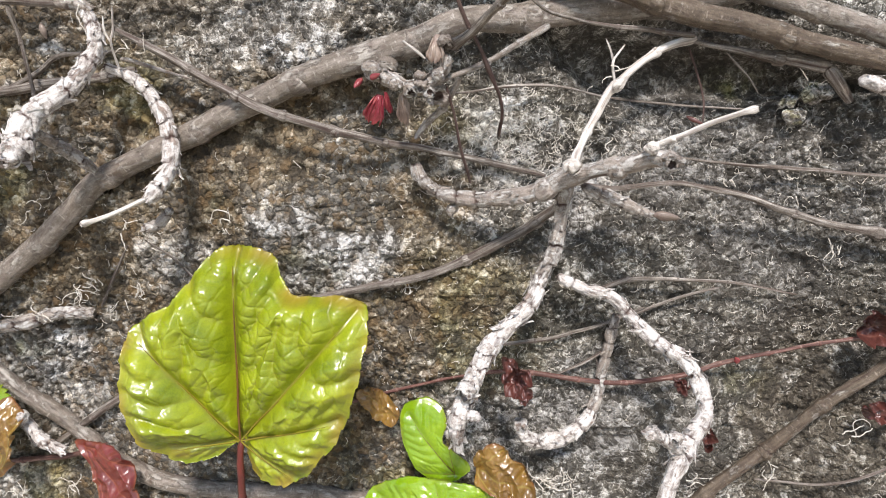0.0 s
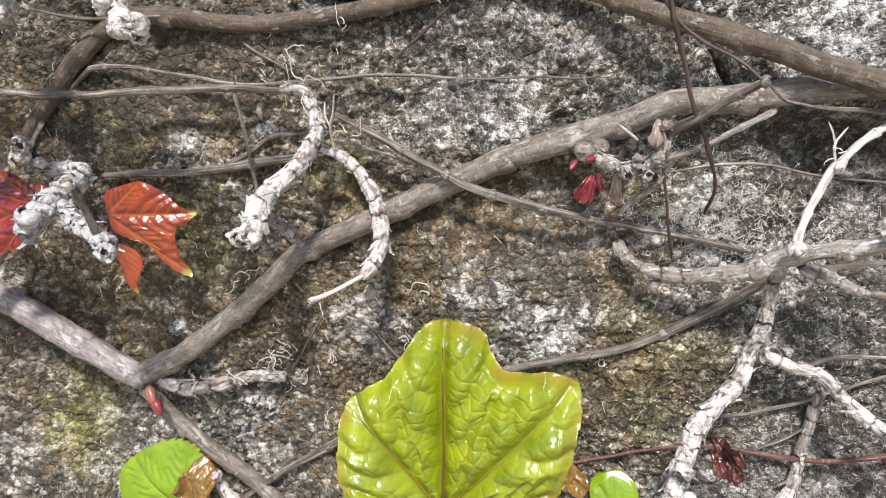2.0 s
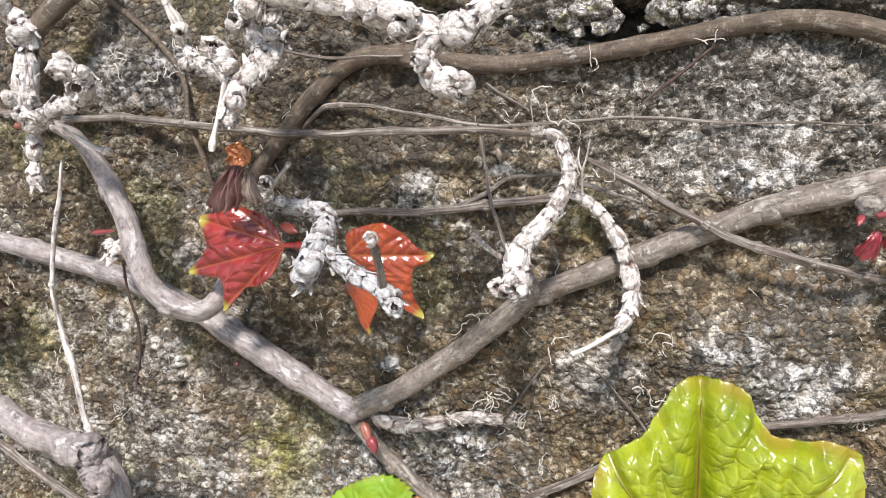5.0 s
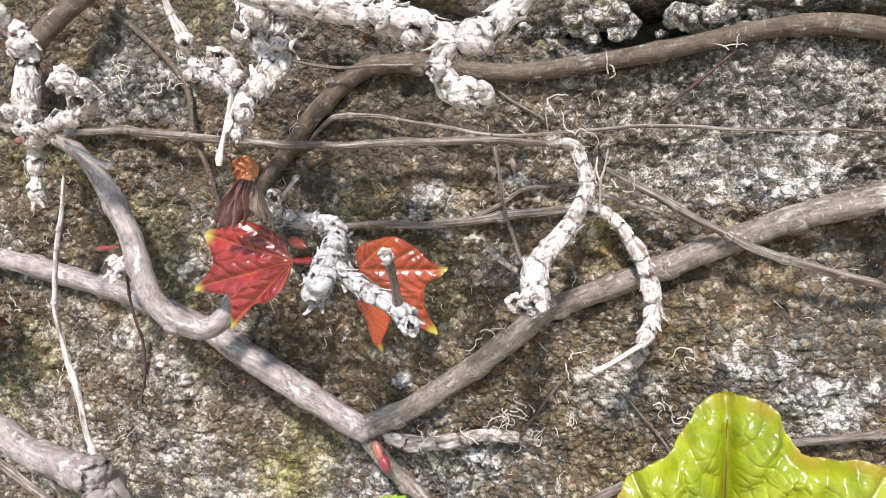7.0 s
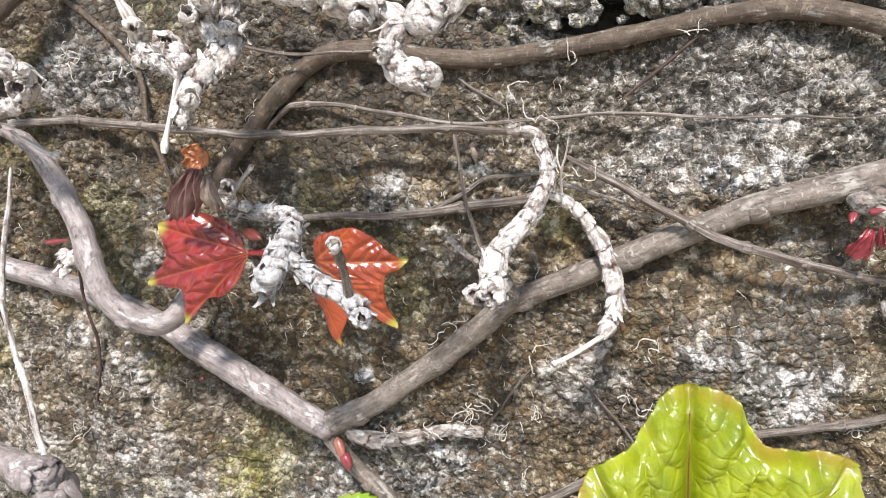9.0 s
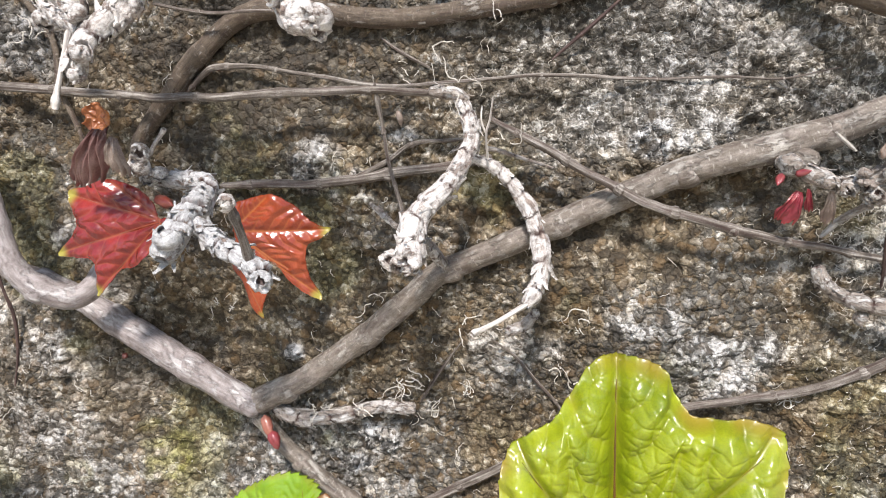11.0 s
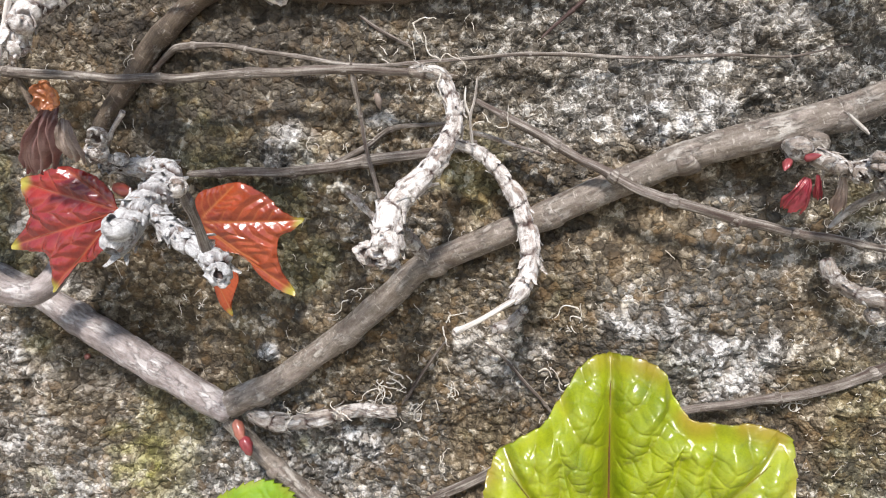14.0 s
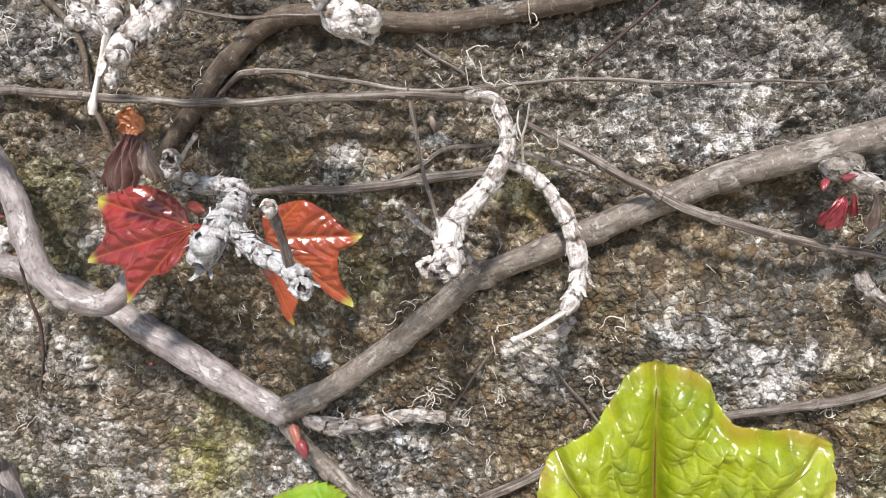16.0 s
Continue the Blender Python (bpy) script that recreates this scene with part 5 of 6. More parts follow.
    z -= (0.10 + 0.06 * smooth(-5, 15, y) if fold[0] else 0.0) * size * smooth(0.55, 1.05, fr) ** 2
    crinkle = np.clip(pucker * 1.3, 0, 1)
    if crumple:
        q = np.stack([0.83 * x + 0.56 * y, 0.83 * y - 0.56 * x, np.full_like(x, leaf_count * 2.9) + 0.5 * x], axis=1) / (0.55 * size)
        z += crumple * size * (0.55 * (1 - 2 * np.abs(vnoise(q * 1.1))) + 0.14 * (1 - 2 * np.abs(vnoise(q * 2.3, 2))) + 0.08 * vnoise(q * 6, 3)) * (0.4 + 0.6 * fr)
        x = x * (1 - 0.12 * crumple) + 0.20 * crumple * size * vnoise(q * 1.7, 5) * fr
        y = y + 0.20 * crumple * size * vnoise(q * 1.7, 6) * fr
    vein = np.clip(np.exp(-(main / (0.55 * unit)) ** 2) + 0.4 * np.exp(-(side_v / (0.4 * unit)) ** 2) + 0.10 * (1 - crinkle), 0, 1)
    border = smooth(0.82 if size > 30 else 0.86, 1.0, fr) * np.clip(0.45 + 1.3 * vnoise(p * 2.2, 4), 0, 1)
    tipmask = np.zeros_like(x)
    reach = max(np.hypot(t[0] - joint[0], t[1] - joint[1]) for t in tips)
    for tip in [t for t in tips if np.hypot(t[0] - joint[0], t[1] - joint[1]) > 0.8 * reach]:
        tipmask = np.maximum(tipmask, smooth(0.17 * size, 0.02 * size, np.hypot(x - tip[0], y - tip[1])) * smooth(0.75, 0.95, fr))
    u, v, h = x + centre[0], y + centre[1], z + centre[2]
    front, back = place_all(u, v, h), place_all(u, v, h - 0.35)
    n = len(front)
    g = grid_faces(levels, m, wrap=True)
    around = np.arange(m)
    last = (levels - 1) * m
    rimq = np.stack([last + around, last + n + around, last + n + (around + 1) % m, last + (around + 1) % m], axis=1)
    faces = np.vstack([g[m:], g[m:, ::-1] + n, rimq])
    hub = np.stack([np.zeros(m, dtype=int), m + around, m + (around + 1) % m], axis=1)
    tri = np.vstack([faces[:, (0, 1, 2)], faces[:, (0, 2, 3)], hub[:, ::-1], hub + np.array([n, n, n])])
    attrs = {k: np.concatenate([a, a]) for k, a in (("vein", vein), ("rim", border), ("tip", tipmask))}
    top = new(name)
    top.location = place(centre[0] + joint[0], centre[1] + joint[1], centre[2])
    tagged(top, label, "leaf", "creeper leaves")
    mesh_part("blade", np.vstack([front, back]), tri, mat, top, "", attrs)
    if size > 9 and not crumple:
        for number, tip in enumerate(tips):
            line = []
            for k in np.linspace(0, 0.93, 6):
                px, py = joint[0] + (tip[0] - joint[0]) * k, joint[1] + (tip[1] - joint[1]) * k
                line.append((px + centre[0], py + centre[1], centre[2] + base(np.array([px]), np.array([py]))[0] + (0.16 if number == 0 else 0.02) * unit, ((0.36 if number == 0 else 0.27) * (1 - 0.78 * k)) * unit))
            vv, ff, aa, _ = tube(line, "fibre", leaf_count)
            mesh_part("vein", vv, ff, VEIN_RED if mat in (REDLEAF, SCARLET, WINE, PLUM) else (MIDRIB if number == 0 else VEIN_GREEN), top, "", aa)
    return top


def petiole(owner, points, mat):
    verts, faces, attrs, _ = tube(points, "fibre", leaf_count + 3)
    mesh_part("petiole", verts, faces, mat, owner, "slender reddish leaf stalk", attrs)


VEIN_GREEN = bark_material("green_vein", [(0.35, (0.15, 0.10, 0.012)), (0.65, (0.27, 0.24, 0.03))], 3000, 0.85, 0.1, 0.0001)
MIDRIB = bark_material("red_brown_midrib", [(0.35, (0.085, 0.03, 0.012)), (0.65, (0.16, 0.085, 0.015))], 3000, 0.6, 0.3, 0.0001)
VEIN_RED = bark_material("red_vein", [(0.35, (0.28, 0.035, 0.02)), (0.65, (0.48, 0.14, 0.055))], 3000, 0.4, 0.4, 0.0001)
owner = leaf("green_leaf", GREEN, "large glossy yellow-green creeper leaf with puckered veins", (-82.0, -88.0, 31), (0.0, -0.1), (-4.6, -33.1),
     ((-4.9, 32.5), (-1.1, 33.2), (4.6, 32.1), (9.1, 29.4), (11.1, 24.7), (14.3, 20.4), (18.5, 18.6), (26, 19.4), (34.2, 19.3), (39.7, 16.6), (40.9, 10.7), (40.3, 3.6), (38.5, -4.9), (35.8, -14.6), (33.1, -22.4), (29.3, -29.5), (23.8, -35.9), (18.1, -43.2), (11.3, -47.3), (4.2, -47.5), (-1.1, -43.7), (-3.9, -36.3), (-4.6, -33.9), (-7.1, -34.6), (-11.9, -37.2), (-18.9, -38.5), (-26.5, -34.9), (-32.2, -28.2), (-36, -18.5), (-37.6, -8.8), (-37.5, 1.4), (-35.9, 7.8), (-33.3, 10.5), (-28.5, 13.9), (-23.5, 16.3), (-19.5, 21.6), (-15.1, 27.8), (-11.3, 31.9), (-7.5, 32.8)),
     ((-5.1, 31.5), (37.2, 15.3), (-33.3, 10.0), (30.5, -21.0), (-25.5, -31.0), (15.3, -43.9)), 0.3, 2.4, 0.0, (0.66, -0.004, 0.33, -0.0015))
petiole(owner, ((-86.6, -121.3, 33.5, 1.10), (-87.4, -128.0, 34, 1.23), (-88.3, -140.7, 33, 1.38), (-91.0, -160.5, 27, 1.56)), RUSSET)
leaf("green_leaf", LIME, "small glossy bright green creeper leaf", (-24.6, -133.1, 10), (0.05, -0.2), (10.2, -11.9),
     ((-10.8, 8.7), (-9.5, 12.8), (-5.7, 15.3), (-0.1, 16.2), (4.8, 13.5), (6.8, 8.1), (5.4, 1.9), (9.2, -2.1), (15.5, -8.1), (13.4, -12), (8.6, -14.8), (2.2, -14.6), (-2.8, -12), (-6.4, -6.4), (-9.7, 1.1)),
     ((-7.2, 10), (6.7, 3.6), (-3.7, -11.9),), 1.4, 1.3)
leaf("green_leaf", LIME, "bright green creeper leaf cupped against the wall", (-21.5, -157.6, 16), (0.02, -0.3), (6.6, -8.5),
     ((-26.9, 2.4), (-19.5, 8.7), (-8.8, 12.1), (3.9, 12), (16.7, 9.5), (26.1, 6.5), (28.4, -1.3), (21.3, -9.6), (4.6, -13.6), (-14.6, -11.9), (-25.6, -5.5)),
     ((-22.6, 3.7), (-0.3, 10.6), (23, 5.3),), 1.3, 1.5)
leaf("green_leaf", LIME, "green creeper leaf with a toothed edge", (-214.1, -135.5, 6), (0.1, -0.2), (15.2, -12.7),
     ((-17.9, -2.9), (-14, 5), (-5.9, 11.4), (3.5, 16.3), (14.1, 17.2), (20.3, 13), (21.3, 5.7), (20.1, -2.6), (15.1, -11.5), (1.9, -16.2), (-11.9, -13.9)),
     ((-9.8, 6.8), (14.2, 15.8), (19.9, 0.9),), 0.5, 1.1, teeth=0.075)
leaf("amber_leaf", AMBER, "yellow-brown young creeper leaf", (-190.5, -133.2, 13), (0.1, -0.1), (0.5, -20.9),
     ((-7, 5.1), (-0.2, 11), (5.2, 9.6), (8.1, 4.2), (6.9, -6.2), (4.4, -14.6), (-1.7, -17.6), (-7.7, -13.5), (-9.2, -3.2)),
     ((-4.9, 13.3), (6.7, 5.2), (-12.2, -8.1),), 0.5, 0.8, 0.45)
leaf("amber_leaf", AMBER, "small orange-brown crumpled creeper leaf", (1.2, -138.8, 14), (0.1, -0.1), (-10.4, -3.3),
     ((-7.4, 4.7), (-1.2, 8.4), (4, 6.9), (5.1, 2.7), (12.3, 0.2), (14.2, -8.3), (10.7, -15.3), (2.3, -11.9), (-4, -9.2), (-8.2, -6)),
     ((1.9, 6.7), (12.5, -6.3), (0.2, -9.9),), -0.6, 1.2, 0.45)
leaf("amber_leaf", AMBER, "tiny olive-brown leaf near a runner", (-43.5, -120.2, 5), (0.1, -0.1), (6.1, -3.9),
     ((-8.8, 4.8), (-2.6, 6.2), (4, 2.6), (7.9, -1.5), (5, -7.8), (-1.6, -5.7), (-7.1, -1.3)),
     ((-7, 3.8), (-1.6, -4.6),), -0.4, 0.6, 0.3)
owner = leaf("red_leaf", REDLEAF, "glossy red five-pointed creeper leaf with yellow tips", (-245.5, -19.6, 30), (0.05, -0.15), (15.0, 3.3),
     ((-26.3, -8.9), (-19.4, -2), (-18, 4.1), (-21.2, 11.7), (-12.9, 14), (-5.9, 16.2), (3.2, 14.5), (11.1, 9.4), (13.4, 3.2), (12, -4.3), (5.8, -11), (-1.4, -13), (-5.6, -17.7), (-11.1, -22.4), (-10.3, -14.6), (-11.5, -10.1), (-19.8, -9.8)),
     ((-25.4, -8.5), (-20, 10.9), (-3.6, 15.3), (-10.9, -21.3), (10.2, -6.3),), 0.5, 2.0)
petiole(owner, ((-230.5, -16.2, 31, 1.17), (-224.2, -15.7, 33, 1.25), (-216.6, -14.6, 36, 1.23)), REDLEAF)
leaf("red_leaf", SCARLET, "glossy orange-red creeper leaf with pale tips", (-196.3, -22.4, 20), (-0.25, 0.0), (-14.0, 2.2),
     ((-13.1, 9.9), (-7.3, 12.8), (-0.6, 14.1), (5.1, 11.2), (9.7, 6.6), (13.5, 3.5), (16.8, 2.4), (14, -0.6), (9.6, -3), (8.9, -8.7), (9.7, -14.9), (12.6, -21.7), (7.3, -19.1), (2.5, -14.8), (-1.2, -8.6), (-7.3, -6.5), (-12.6, -2.3)),
     ((16, 2), (11.8, -20.4), (-2.5, 12.9), (2.6, -10.7),), 0.6, 1.8)
leaf("red_leaf", SCARLET, "narrow orange-red creeper leaflet with a yellow tip", (-203.9, -37.5, 22), (0.0, 0.1), (-5.1, 6.1),
     ((-7.6, 6.4), (-2.3, 6.3), (2.8, 3.8), (4.7, 0.3), (3.1, -4.8), (1.1, -9.2), (1.2, -13), (-1.2, -11), (-3.3, -6.7), (-4.3, -0.9), (-6.6, 2.6)),
     ((0.9, -11.5), (3.4, 0.6),), 0.3, 0.6)
leaf("red_leaf", RUSSET, "dull dark red hanging creeper leaf", (-149.0, -155.1, 10), (0.2, -0.2), (-14.5, 12.4),
     ((-17.8, 14.2), (-10.5, 14.5), (0.1, 12.9), (6.1, 8.7), (9.1, 1.5), (12.9, -9), (6.4, -16.8), (-4.1, -16.4), (-7.3, -9.1), (-9.9, -1.6), (-13.3, 6.9)),
     ((9, -11.9), (-2.8, -13.9), (7.1, 5.6),), -0.8, 0.8, 0.2)
leaf("dried_leaf", WINE, "shrivelled dark brown-red leaf hanging from a runner", (7.5, -97.8, 26), (0.5, 0.1), (-3.3, 6.1),
     ((-6, 6.1), (-2.4, 5.3), (1.3, 5.2), (3.3, 1.6), (5.3, -3.2), (2.6, -7.4), (-1.1, -7.3), (-3.6, -5.8), (-5.1, -0.8)),
     ((3.4, -3.7), (-2.1, -5.4),), -1.5, 1.5, 1.0)
leaf("dried_leaf", WINE, "small red-brown leaf behind a spur", (73.2, -121.7, 18), (0.3, 0), (-1.2, 4.1),
     ((-2.1, 4.5), (0.4, 5.5), (3, 1.7), (2.4, -3.2), (0.1, -5.9), (-1.9, -2.6)),
     ((1.2, -4.1),), -0.5, 0.6, 0.9)
leaf("dried_leaf", WINE, "small orange-red leaf bud on a runner", (65.9, -107.1, 8), (0.2, 0), (-2.0, 2.1),
     ((-3.4, 2.8), (-0.2, 2.8), (3.1, 0.6), (2.1, -3), (-0.7, -2.5)),
     ((2.2, -1.2),), -0.8, 0.5, 0.9)
leaf("dried_leaf", WINE, "dried red-brown leaf at the end of a runner", (129.5, -82.1, 8), (0.2, 0.1), (-5.1, -4.2),
     ((-5.7, -5.1), (-3.6, 1.7), (-0.3, 6.3), (6.2, 6.3), (10.5, 1.1), (6.6, -4.6), (-0.6, -6.3)),
     ((6.7, 3.9), (6.5, -3.5),), -0.8, 1.0, 0.9)
leaf("dried_leaf", WINE, "dull red leaf low on the shaded stone", (136.9, -115.5, 5), (0.2, 0.1), (-6.1, -0.2),
     ((-7.4, 0.3), (-3.1, 2.8), (2.6, 4.5), (8.5, 0.8), (4.3, -4.5), (-2.8, -3.7)),
     ((6, 0.5),), -0.5, 0.6, 0.6)
leaf("orange_leaf", RUST, "curled orange-brown dead leaf", (-236.2, 17.2, 48), (0.3, 0.2), (1.5, 3.4),
     ((-5.4, 0.8), (-2.4, 3.2), (2.2, 3.4), (5.8, 1.4), (4.4, -2.6), (1.2, -4.1), (-2.4, -3.2), (-5.1, -4)),
     ((-4.8, -2.9), (3.7, -2.6),), -2.2, 1.2, 0.35)
leaf("dried_leaf", WINE, "dead brown leaf hanging near the thick stem", (-25.8, 53.8, 26), (0.1, 0.3), (8.9, 1.0),
     ((-8.9, -0.6), (-6.4, 4), (0.4, 5.8), (7.8, 3.2), (9.3, -0.9), (4.9, -3.6), (-0.7, -4.1), (-5.9, -3.4)),
     ((-7.1, -0.4), (0.5, -3),), -1.0, 1.2, 0.7)
leaf("dried_leaf", WINE, "crumpled red-brown dead leaf at a twig end", (-384.1, -46.8, 16), (0.3, 0.1), (1.7, 9.2),
     ((-11.5, 4.9), (2, 10), (10.6, 7.8), (12.5, 1.8), (7, -5.4), (-3.8, -9), (-13.9, -7.9), (-18.1, -2.7)),
     ((-5.3, -7.4), (9.3, 1.4),), -1.6, 1.8, 0.9)
leaf("dried_leaf", WINE, "shrivelled dark red dead leaf", (-390.0, -63.2, 14), (0.3, 0.1), (-0.4, 6.6),
     ((-11, 3.5), (1.2, 7.1), (11.4, 5.9), (12.8, 1), (2.5, -4.9), (-10.2, -8.7), (-15.9, -4.2)),
     ((-3.2, -5.5),), -1.6, 1.8, 0.9)


# ---- knobs, buds and rootlets ----
CORAL = leaf_material("coral_bud_skin", (0.36, 0.09, 0.06), (0.60, 0.24, 0.17), (0.5, 0.2, 0.12), (0.4, 0.1, 0.06), 0.45)
PAPER = leaf_material("papery_bud_skin", (0.20, 0.14, 0.115), (0.50, 0.40, 0.33), (0.4, 0.33, 0.25), (0.3, 0.2, 0.15), 0.7)
ROOT = plain_material("dry_rootlet", (0.40, 0.36, 0.30), (0.78, 0.74, 0.66), 900, 0.8, 0.0001)
spurs = [o for o in scene.objects if o.name.split(".")[0] in ("creeper_spur", "side_shoot", "leaf_stalk", "vine_stem", "creeper_twig") and o.type == "MESH"]


def nearest_spur(point):
    def gap(o):
        co = np.empty(len(o.data.vertices) * 3, dtype=np.float32)
        o.data.vertices.foreach_get("co", co)
        co = co.reshape(-1, 3)[::5]
        return np.min(np.linalg.norm(co - np.array(point - o.location), axis=1))
    return min(spurs, key=gap)


knob_count = 0


def petal(dice, axis, side, across, turn, r, tight):
    """One papery bud scale on the side of a knob: its points and faces."""
    verts, faces = [], []
    wide, tall, flare = dice.uniform(1.1, 1.9), r * dice.uniform(0.8, 1.35), dice.uniform(-0.4, 0.12) * (1 - tight)
    rag = dice.uniform(-0.22, 0.22, 6)
    foot = dice.uniform(-0.7, -0.2)
    for layer in (1.0, 0.84):
        for row in range(5):
            f = row / 4
            for col in range(6):
                a = turn + (col / 5 - 0.5) * wide * (1.5 - 0.5 * f * f)
                bow = math.sin(math.pi * (0.18 + 0.62 * f)) if tight else 0.55 + 0.5 * math.sin(math.pi * 0.55 * f)
                out = r * layer * (bow * (1.02 if tight else 0.8) + flare * f * f)
                verts.append((side * math.cos(a) + across * math.sin(a)) * out + axis * (tall * f * (1 + rag[col] * f) + foot * r))
    for row in range(4):
        for col in range(5):
            q = row * 6 + col
            faces += [(q, q + 1, q + 7, q + 6), (q + 30, q + 36, q + 37, q + 31)]
    for k in range(5):
        faces += [(24 + k, 25 + k, 55 + k, 54 + k)]
    for k in range(4):
        faces += [(6 * k, 6 * k + 6, 6 * k + 36, 6 * k + 30), (6 * k + 5, 6 * k + 35, 6 * k + 41, 6 * k + 11)]
    # each scale darkens towards its foot, its inner face most
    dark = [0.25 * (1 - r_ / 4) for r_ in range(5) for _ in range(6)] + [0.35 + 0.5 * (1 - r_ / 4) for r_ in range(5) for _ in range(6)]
    return np.array(verts), np.array(faces), np.array(dark)


def knob(u, v, h, r, scar, mat=None):
    """A ragged knob of papery bud scales on a spur; with a scar it stands open."""
    global knob_count
    knob_count += 1
    dice = np.random.default_rng(knob_count + 900)
    owner = nearest_spur(place(u, v, h))
    co = np.empty(len(owner.data.vertices) * 3, dtype=np.float32)
    owner.data.vertices.foreach_get("co", co)
    co = co.reshape(-1, 3) + np.array(owner.location)
    mid = np.array(place(u, v, h))
    gap = np.linalg.norm(co - mid, axis=1)
    near = co[np.argmin(gap)]
    if gap.min() > r * 0.00095:
        mid = near + (mid - near) / gap.min() * r * 0.00095
    u, v, h = mid[0] * 1000, (mid[2] - MID_Z) * 1000, (FACE_Y - mid[1]) * 1000
    rows, cols = 18, 24
    T, F = [a.ravel() for a in np.meshgrid(np.linspace(0.02, np.pi - 0.02, rows), np.linspace(0, 2 * np.pi, cols, endpoint=False), indexing="ij")]
    d = np.stack([np.sin(T) * np.cos(F), np.sin(T) * np.sin(F), np.cos(T)], axis=1)
    s = knob_count * 4.1
    steps = vnoise(d * 1.9 + s + 9)
    lump = 1 + 0.18 * vnoise(d * 1.5 + s) + 0.06 * vnoise(d * 4 + s) + 0.10 * np.floor(steps * 3) / 3
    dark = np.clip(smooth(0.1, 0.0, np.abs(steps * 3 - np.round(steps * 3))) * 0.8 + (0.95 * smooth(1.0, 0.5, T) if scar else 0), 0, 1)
    core = 0.66 if scar else 0.84
    axis = np.array((dice.normal(0, 0.6), dice.normal(-0.2, 0.6), dice.uniform(0.3, 1.0)))
    axis /= np.linalg.norm(axis)
    side = np.cross(axis, (0.3, 0.9, 0.2))
    side /= np.linalg.norm(side)
    across = np.cross(axis, side)
    turned = d[:, :1] * side + d[:, 1:2] * across + d[:, 2:] * axis * 0.85
    if scar:
        way = np.linspace(0, 1, rows)
        out = np.interp(way, (0, 0.12, 0.30, 0.40, 0.47, 0.56, 0.8, 1.0), (0.05, 0.50, 0.86, 0.95, 0.82, 0.50, 0.34, 0.03))
        up = np.interp(way, (0, 0.12, 0.30, 0.40, 0.47, 0.56, 0.8, 1.0), (-0.7, -0.62, -0.1, 0.34, 0.48, 0.36, 0.08, 0.02))
        O, U, W = [np.repeat(q, cols) for q in (out, up, way)]
        ragged = 1 + 0.34 * vnoise(d * 1.7 + s + 3) + 0.16 * vnoise(d * 5 + s)
        turned = (np.cos(F) * O * ragged)[:, None] * side + (np.sin(F) * O * ragged)[:, None] * across + (U * (1 + 1.0 * vnoise(d * 2.2 + s + 6)))[:, None] * axis
        lump, core = np.ones(len(d)), 1.0
        # the hollow and the foot of the cup are darker than its rim
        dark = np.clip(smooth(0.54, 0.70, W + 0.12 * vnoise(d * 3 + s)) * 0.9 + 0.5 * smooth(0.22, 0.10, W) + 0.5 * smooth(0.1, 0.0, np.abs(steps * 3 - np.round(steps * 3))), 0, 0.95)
    pts, tint = [turned * (lump * r * core)[:, None]], [dark]
    f = grid_faces(rows, cols, wrap=True)
    faces, base = [f], len(d)
    for k in range(4):
        pv, pf, pd = petal(dice, axis, side, across, k * 1.45 + dice.uniform(-0.5, 0.5), r * (dice.uniform(0.8, 1.05) if scar else 1.0), (0.5 if k % 2 else 0.0) if scar else 1.0)
        pts.append(pv), tint.append(pd), faces.append(pf + base)
        base += len(pv)
    pts = np.vstack(pts)
    world = place_all(u + pts[:, 0], v + pts[:, 1], h + pts[:, 2])
    f = np.vstack(faces)
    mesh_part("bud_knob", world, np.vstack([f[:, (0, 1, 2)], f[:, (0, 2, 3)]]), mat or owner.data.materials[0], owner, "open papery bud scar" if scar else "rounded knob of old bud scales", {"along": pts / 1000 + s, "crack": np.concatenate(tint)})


def bud(label, mat, foot, tip, r):
    """A bud or a young folded leaf, pointed at its tip, with an overlapping scale."""
    a, b = np.array(foot, dtype=float), np.array(tip, dtype=float)
    top = new("bud")
    top.location = place(*foot)
    tagged(top, label, "bud", "creeper buds")
    for name, swell, shift in (("bud_body", 1.0, 0.0), ("bud_scale", 0.8, 0.45)):
        rows = [(0.0, 0.45), (0.12, 0.8), (0.3, 1.0), (0.55, 0.92), (0.78, 0.6), (0.92, 0.3), (1.0, 0.06)]
        off = np.array((shift * r, shift * r * 0.4, shift * r * 0.8))
        pts = tuple(tuple(a + (b - a) * (k * (1 - 0.25 * shift)) + off * math.sin(2.5 * k)) + (r * w * swell,) for k, w in rows)
        verts, faces, _, _ = tube(pts, "fibre", knob_count + len(label))
        n = len(verts)
        mesh_part(name, verts, faces, mat, top, "", {"vein": np.abs(np.sin(np.arange(n) * 0.9)) * 0.4, "rim": np.zeros(n), "tip": np.zeros(n)})


